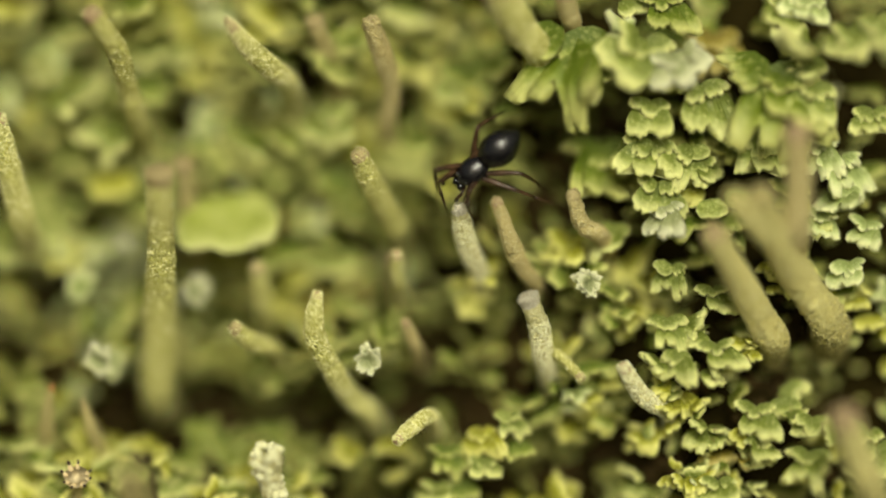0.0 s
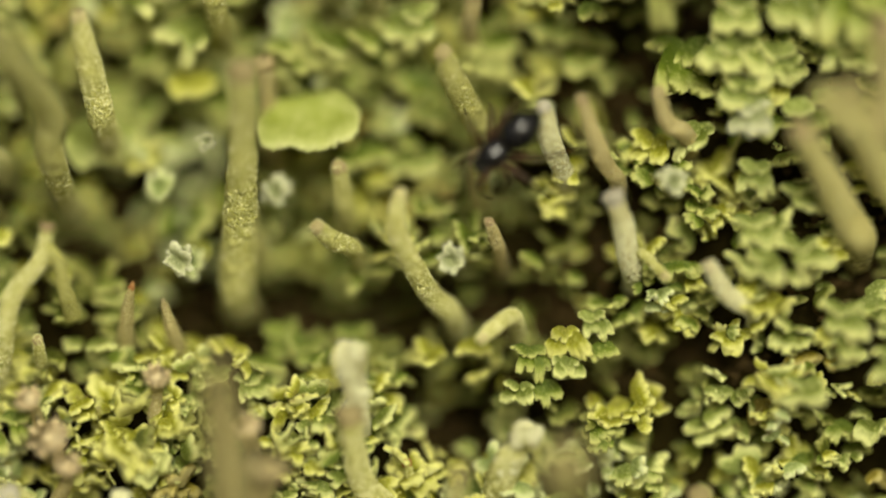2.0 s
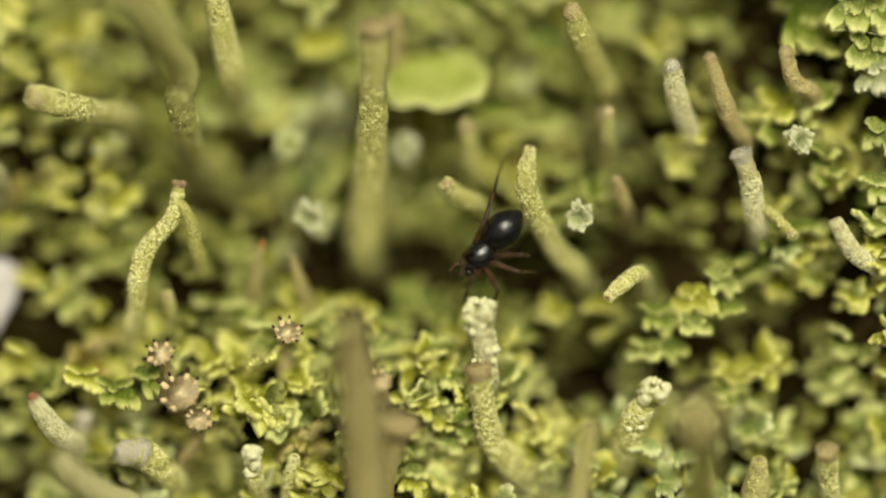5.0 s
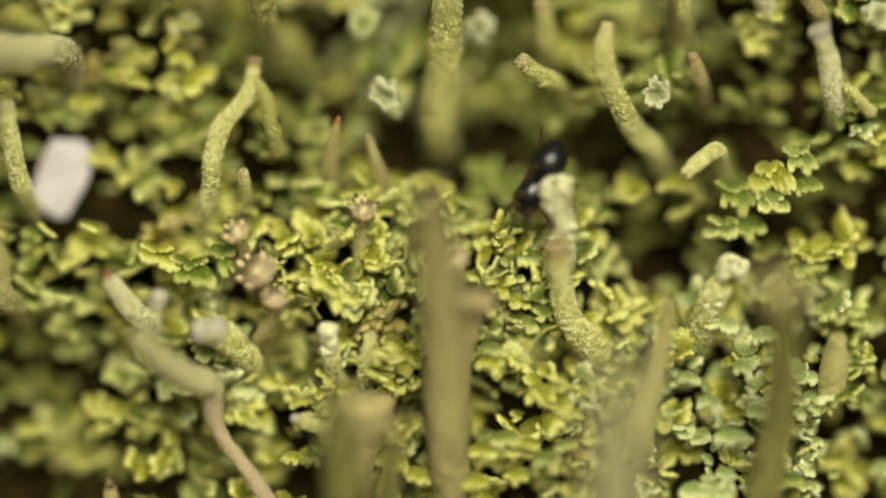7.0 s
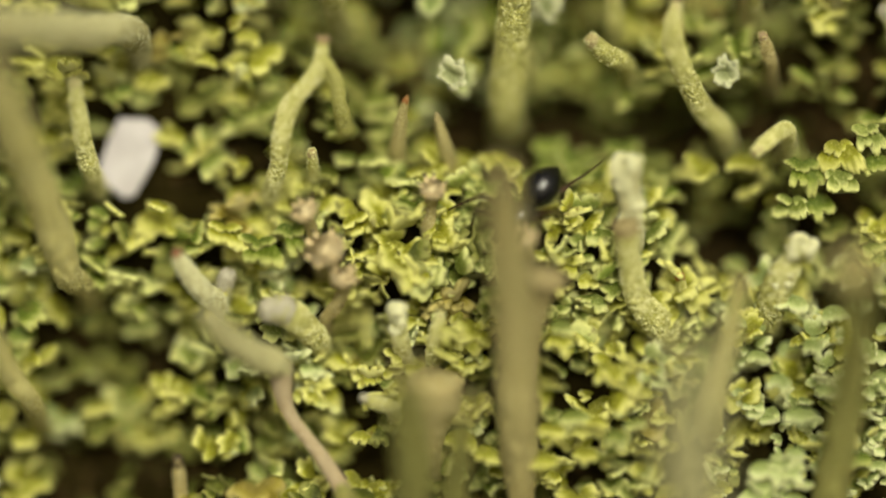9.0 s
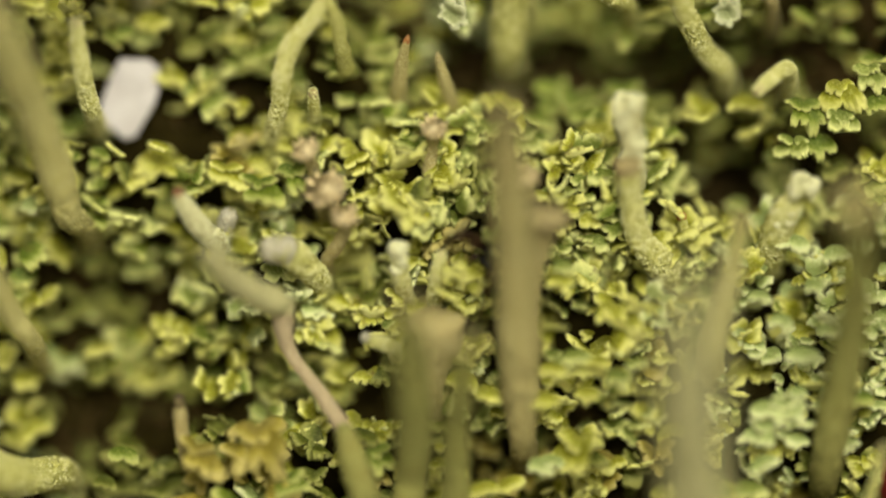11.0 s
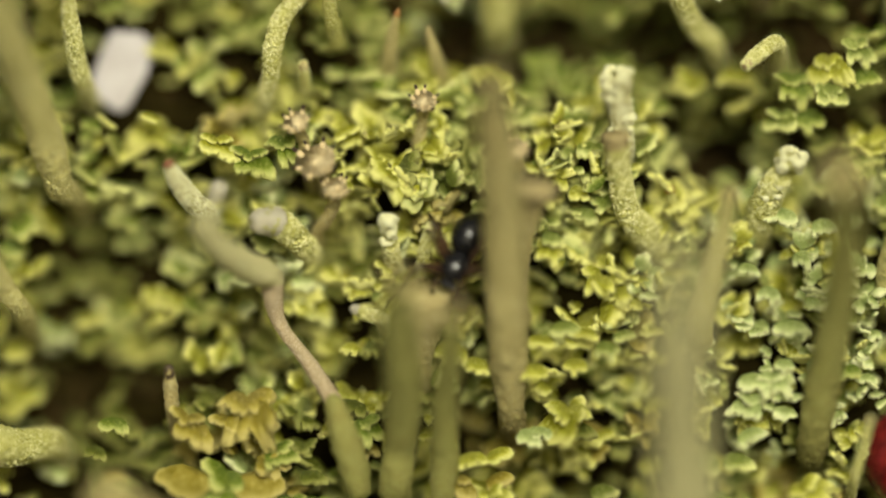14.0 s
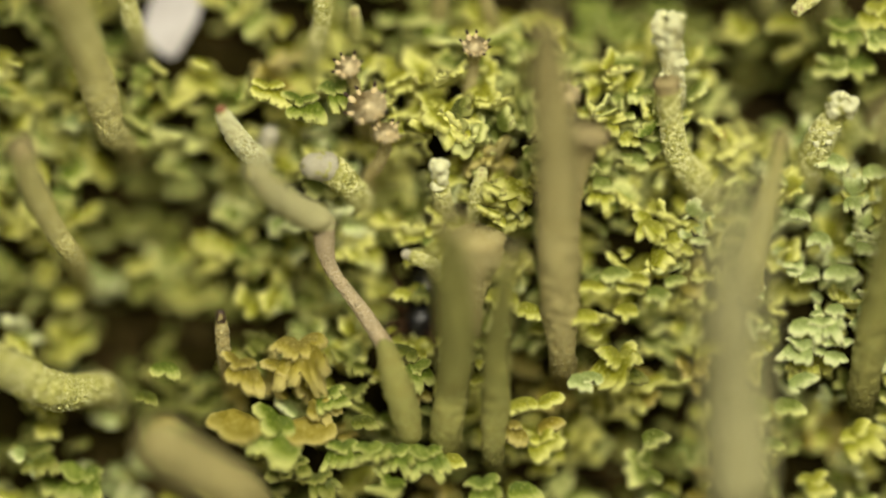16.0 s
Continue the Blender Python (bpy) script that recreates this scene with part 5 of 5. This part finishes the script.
podetium("pale lichen rod with a white tip", [(-13.79, -13.71, 0.6, 0.32), (-13.39, -13.88, 0.3, 0.43), (-12.91, -14.10, -0.4, 0.43)], "blunt", STALK_GREEN, TIP_WHITE, 1.2)
podetium("thin lichen finger with an orange tip", [(-3.85, -9.92, -0.8, 0.29), (-3.75, -10.28, -1.0, 0.29), (-3.42, -10.73, -1.8, 0.32)], "blunt", STALK_GREEN, TIP_ORANGE, 0.6)
podetium("short pale lichen rod with a whitish tip", [(-1.49, -5.98, 0.4, 0.32), (-1.08, -5.62, 0.1, 0.46), (-0.44, -5.32, -0.6, 0.46)], "blunt", STALK_GREEN, TIP_PINK, 1.4)
podetium("brownish-green mealy lichen club", [(3.19, -11.33, 0.6, 0.46), (3.13, -12.15, 0.1, 0.82), (3.07, -13.07, -0.6, 0.79)], "blunt", STALK_OLIVE, TIP_TAN, 1.6)
podetium("small lichen finger with a pinkish tip", [(-1.54, -0.19, -0.6, 0.39), (-1.56, -0.66, -1.0, 0.43), (-1.45, -1.19, -1.8, 0.43)], "blunt", STALK_GREEN, TIP_PINK, 0.9)
podetium("short lichen cup with a tan rim", [(5.33, -11.01, 0.8, 0.61), (5.41, -11.63, 0.2, 0.57), (5.52, -12.30, -0.6, 0.57)], "cup", STALK_GREEN, TIP_TAN, 1.2)
podetium("blurred pinkish lichen finger", [(-1.63, -0.35, -1.8, 0.57), (-1.60, -0.86, -2.4, 0.57), (-1.52, -1.60, -3.2, 0.54)], "blunt", STALK_TAN, TIP_PINK, 0.4)
podetium("small pale squat lichen finger", [(-8.89, -2.13, -3.0, 0.50), (-8.74, -2.68, -3.4, 0.54), (-8.59, -3.24, -4.0, 0.54)], "blunt", STALK_GREEN, TIP_TAN, 0.4)
podetium("tan lichen cup with dark beads on its rim", [(-11.67, -7.26, 0.1, 0.42), (-11.72, -7.69, -0.5, 0.38), (-11.79, -8.31, -0.9, 0.42), (-11.81, -8.85, -1.5, 0.42)], "head", STALK_TAN, HEAD_TAN, 0.7)
podetium("pinkish-tan lichen cup with dark beads on its rim", [(-15.61, -7.95, 0.4, 0.42), (-15.47, -8.36, -0.2, 0.38), (-15.38, -8.85, -0.6, 0.42), (-15.21, -9.56, -1.2, 0.42)], "head", STALK_TAN, HEAD_TAN, 0.4)
podetium("open tan lichen cup with long dark beads", [(-14.97, -9.22, 0.3, 0.60), (-14.85, -9.52, -0.2, 0.44), (-14.74, -9.91, -0.6, 0.44)], "head", STALK_TAN, HEAD_TAN, 0.4)
podetium("small tan lichen cup with dark beads on a curved stalk", [(-14.44, -10.02, 0.5, 0.40), (-14.50, -10.44, -0.1, 0.38), (-14.74, -10.89, -0.6, 0.42), (-15.06, -11.34, -1.4, 0.44)], "head", STALK_TAN, HEAD_TAN, 0.7)
podetium("tan lichen cup with dark beads behind a tall stalk", [(-8.76, -8.81, 0.9, 0.44), (-8.65, -9.40, 0.1, 0.42), (-8.52, -10.13, -0.6, 0.42)], "head", STALK_TAN, HEAD_TAN, 0.4)
podetium("yellowish thin lichen stem beside a red berry", [(2.27, -17.10, 2.0, 0.25), (2.07, -18.09, 1.4, 0.29), (1.84, -19.19, 0.6, 0.32)], "blunt", STALK_GREEN, TIP_TAN, 0.4)
# rosettes
rosette("small pale mealy lichen rosette", -2.42, -3.48, -0.2, 0.94, MAT_WHITE, 9, 40)
rosette("small whitish mealy lichen rosette beside the tall stalk", -10.20, 0.25, -1.6, 0.62, MAT_WHITE, 9, 47)
rosette("small blurred pale lichen rosette", -7.98, -1.36, -2.4, 1.07, MAT_WHITE, 7, 41)
rosette("small white shrubby lichen tuft with a pink tip", -11.04, -3.51, -1.2, 0.94, MAT_WHITE, 5, 42)
rosette("small pale mint lichen tuft", -11.71, -1.19, -2.4, 1.00, MAT_MINT, 6, 43)
rosette("small mint lichen tuft in the shade", -10.80, -3.53, -2.4, 1.07, MAT_MINT, 6, 44)
rosette("pale granular lichen tuft", 4.51, -1.08, 0.3, 1.00, MAT_WHITE, 7, 46)


# a white flake, a red berry
def build_flake():
    root = tagged(new("white_flake"), "thin white papery flake lying on the lichen", "flake")
    outline = [(-0.32, 1.25), (0.63, 1.21), (1.1, 0.8), (0.8, -0.18), (0.18, -1.25), (-0.18, -1.32), (-0.9, -0.72), (-0.98, -0.36), (-0.63, 0.63)]
    n, verts, faces = len(outline), [], []
    for z, k in ((0.0, 1.0), (0.07, 1.0), (0.11, 0.93), (0.13, 0.5), (0.10, 0.05)):
        verts += [(x * k, y * k, z + 0.09 * math.sin(2 * x * k + y * k)) for x, y in outline]
    for i in range(4):
        faces += [(i * n + j, (i + 1) * n + j, (i + 1) * n + (j + 1) % n, i * n + (j + 1) % n) for j in range(n)]
    faces += [tuple(range(n)), tuple(range(4 * n, 5 * n))[::-1]]
    ob = part("blade", mesh_of("blade", world_of(np.array(verts)), faces, FLAKE, smooth=False), root)
    root.location = place(-21.38, -6.10, -2.8)


def build_berry():
    root = tagged(new("red_berry"), "wet dark red berry half hidden in the lichen", "berry")
    root.location = place(3.55, -18.35, -0.6)
    v, f = ball(1.35, 1.6, 1.3, lambda x: 1 - 0.1 * x ** 2)
    v = v + 0.04 * np.sin(v[:, [1, 2, 0]] * 5)
    part("flesh", mesh_of("flesh", world_of(v), f, RED), root)


build_flake()
build_berry()

spider, spider_legs = build_spider()
build_carpet()
build_crumbs()


def motions():
    """The spider's way down the bank, waist and heading by the clock, and the swing of its legs."""
    def spot(u, v, d, hu, hv, hd, lean):
        x = Vector((hu, hv, hd)).normalized()
        z = Vector((0, lean, 1.0))
        z = (z - x * z.dot(x)).normalized()
        y = z.cross(x)
        m = BASIS @ Matrix((x, y, z)).transposed()
        return Matrix.Translation(place(u, v, d)) @ m.to_4x4()
    walk(spider, [(t, spot(*row)) for t, *row in (
        (0.0, 1.22, 2.76, 0.7, -0.80, -0.66, -0.10, 0.20),
        (0.5, 0.54, 1.92, 0.7, -0.86, -0.66, -0.10, 0.20),
        (1.0, 0.60, 1.42, 0.7, -0.80, -0.63, -0.10, 0.20),
        (1.5, -0.08, 0.47, 0.8, -0.82, -0.76, 0.00, 0.20),
        (2.0, -0.78, 0.08, 0.8, -0.85, -0.72, 0.00, 0.20),
        (2.5, -1.79, -0.37, 0.8, -0.95, -0.65, 0.00, 0.20),
        (3.0, -2.58, -0.93, 0.7, -0.88, -0.64, 0.00, 0.20),
        (3.5, -2.30, -1.23, 0.7, -1.03, -0.71, 0.00, 0.20),
        (4.0, -3.26, -2.28, 0.7, -0.92, -0.80, 0.00, 0.20),
        (6.5, -6.28, -6.02, 0.4, -0.75, -0.95, 0.00, 0.20),
        (7.0, -6.18, -6.25, 0.4, -0.71, -1.15, 0.00, 0.30),
        (7.5, -6.68, -6.90, 0.4, -0.82, -0.60, 0.10, 0.40),
        (8.0, -7.95, -7.42, 0.3, -0.90, -0.52, 0.30, 0.50),
        (8.5, -8.44, -7.59, 0.1, -0.71, -0.89, 0.40, 0.50),
        (9.0, -8.60, -7.65, 0.2, -0.85, -1.06, 0.40, 0.50),
        (11.5, -9.46, -10.94, 0.2, -0.88, -0.80, 0.20, 0.40),
        (12.0, -9.67, -10.92, 0.2, -0.87, -0.91, 0.20, 0.40),
        (12.5, -10.02, -11.24, 0.2, -0.78, -0.81, 0.30, 0.40),
        (13.0, -10.25, -11.56, 0.7, -0.73, -0.78, 0.40, 0.50),
        (13.5, -10.32, -11.84, 0.9, -0.63, -0.85, 0.40, 0.50),
        (14.0, -10.46, -11.96, 0.9, -0.47, -0.95, 0.40, 0.50),
        (14.5, -10.85, -12.39, 0.8, -0.53, -1.01, 0.40, 0.50),
        (15.0, -11.22, -12.91, 0.2, -0.32, -0.87, 0.30, 0.50),
        (15.5, -12.01, -13.61, -0.6, -0.29, -0.71, 0.20, 0.40),
        (16.0, -13.28, -15.32, -1.6, -0.16, -0.74, 0.20, 0.40),
    )])
    # thigh and shin of each leg by the clock: swing from the head and rise over the back, in degrees
    gait = {
        (0, -1): ((0, -2, 54, -49, -61), (0.5, 19, 70, -91, -69), (1, 86, 83, 26, -5), (1.5, 28, 79, 32, -58), (3, -54, 74, 30, -76), (3.5, 5, 79, 10, -49), (4, -42, 81, 49, -67), (6.5, -45, 6, -83, -70), (7.5, 113, 81, 34, -40), (8, 119, 77, 98, -63), (9, 57, 28, 60, -81), (11.5, 46, 45, 28, -52), (13, 32, 45, 14, -52), (14.5, 47, 45, 29, -52), (16, 35, 45, 17, -52)),
        (0, 1): ((0, 51, 56, 48, -73), (0.5, 33, 37, 24, -76), (1, 24, 33, 119, -75), (1.5, 28, 40, 168, -76), (3, -27, 37, 35, -58), (3.5, 71, 52, 12, -37), (4, 8, 72, -13, -48), (6.5, 37, 59, 90, -71), (7.5, -16, 54, -29, -62), (8, 81, 54, 72, -84), (9, 7, 34, -115, -83), (11.5, 46, 45, 28, -52), (13, 32, 45, 14, -52), (14.5, 47, 45, 29, -52), (16, 35, 45, 17, -52)),
        (1, -1): ((0, 27, 46, -27, -67), (0.5, 54, 52, 15, -60), (1, 126, 57, 30, -51), (1.5, 79, 58, 69, -56), (3, 118, 32, 150, -50), (3.5, 98, 60, 34, -52), (4, 116, 63, 52, -71), (6.5, -68, 30, -82, -78), (7.5, 145, 69, 65, -60), (8, 52, 83, 78, -78), (9, 80, 25, 60, -48), (11.5, 64, 48, 51, -56), (13, 50, 48, 37, -56), (14.5, 65, 48, 52, -56), (16, 53, 48, 40, -56)),
        (1, 1): ((0, 43, 68, 6, -74), (0.5, 82, 45, -59, -70), (1, 75, 4, 34, -76), (1.5, 117, 31, 8, -74), (3, 14, 68, -17, -80), (3.5, -8, 31, 8, -59), (4, 80, 42, -17, -71), (6.5, 75, 15, 44, -76), (7.5, 61, 45, 129, -80), (8, 118, 56, -107, -85), (9, 26, 40, -147, -88), (11.5, 78, 48, 65, -56), (13, 64, 48, 51, -56), (14.5, 79, 48, 66, -56), (16, 67, 48, 54, -56)),
        (2, -1): ((0, -177, 27, 154, -74), (0.5, 179, 29, 164, -80), (1, 114, 36, 49, -66), (1.5, 148, 15, 94, -79), (3, 144, 33, 129, -46), (3.5, 134, 25, 116, -65), (4, 147, 49, 73, -55), (6.5, -171, 36, -143, -74), (7.5, -171, 43, 136, -69), (8, -172, 70, 132, -48), (9, 125, 61, 132, -55), (11.5, 111, 44, 122, -58), (13, 97, 44, 108, -58), (14.5, 112, 44, 123, -58), (16, 100, 44, 111, -58)),
        (2, 1): ((0, 121, 0, 121, -48), (0.5, 161, 3, 147, -70), (1, 154, 32, -15, -82), (1.5, 96, 6, 94, -69), (3, 89, 26, 107, -66), (3.5, 103, 28, 108, -76), (4, 124, 4, 163, -62), (6.5, 94, 30, 68, -79), (7.5, 110, 19, -143, -79), (8, 164, 23, -170, -61), (9, 70, 63, -142, -86), (11.5, 111, 44, 122, -58), (13, 97, 44, 108, -58), (14.5, 112, 44, 123, -58), (16, 100, 44, 111, -58)),
        (3, -1): ((0, 143, 31, 170, -60), (0.5, 152, 10, 172, -26), (1, 156, 9, 164, -17), (1.5, 154, 17, 149, -77), (3, 147, 16, 146, -50), (3.5, 142, 37, 136, -40), (4, 158, 14, 155, -20), (6.5, 151, 14, 133, -50), (7.5, -161, 13, 151, -67), (8, -177, 29, 163, -26), (9, -134, 12, -163, -7), (11.5, 144, 36, 157, -50), (13, 130, 36, 143, -50), (14.5, 145, 36, 158, -50), (16, 133, 36, 146, -50)),
        (3, 1): ((0, 141, 1, 110, -71), (0.5, 166, 3, 176, -82), (1, 150, 40, -113, -75), (1.5, 139, 18, 174, -71), (3, 145, 5, 173, -15), (3.5, 146, 6, 179, -14), (4, 139, 21, 171, -74), (6.5, 125, 34, 30, -83), (7.5, 135, 24, -158, -77), (8, 155, 48, -165, -55), (9, 107, 51, 171, -76), (11.5, 158, 36, 171, -50), (13, 144, 36, 157, -50), (14.5, 159, 36, 172, -50), (16, 147, 36, 160, -50)),
    }

    def aim(swing, rise, s):
        a, e = radians(swing) * s, radians(rise)
        return Vector((math.cos(e) * math.cos(a), math.cos(e) * math.sin(a), math.sin(e)))

    for (i, s), rows in gait.items():
        leg, tibia, tarsus, x = spider_legs[i, s]
        thigh_rows, shin_rows = [], []
        for k in range(81):
            t = k * 0.2
            j = max(n for n, row in enumerate(rows) if row[0] <= t + 1e-6)
            p, q = rows[j], rows[min(j + 1, len(rows) - 1)]
            gap = q[0] - p[0]
            f = (t - p[0]) / gap if gap else 0.0
            step = 16 * math.sin(2 * math.pi * (t * 1.3 + 0.5 * ((i + (s > 0)) % 2))) * math.sin(math.pi * f) if gap > 1.2 else 0.0
            thigh = aim(p[1] + step, p[2], s).lerp(aim(q[1] + step, q[2], s), f).normalized()
            shin = aim(p[3] + step, p[4], s).lerp(aim(q[3] + step, q[4], s), f).normalized()
            hinge = thigh.cross(shin).normalized()
            turn = Matrix((thigh, hinge, thigh.cross(hinge))).transposed().to_4x4()
            thigh_rows.append((t, Matrix.Translation(Vector((x, 0.34 * s, -0.06)) * MM) @ turn))
            shin_rows.append((t, pose(FEMUR * MM, 0, 0, 0, math.degrees(thigh.angle(shin)), 0)))
        walk(leg, thigh_rows)
        walk(tibia, shin_rows)
        walk(tarsus, shin_rows)


motions()
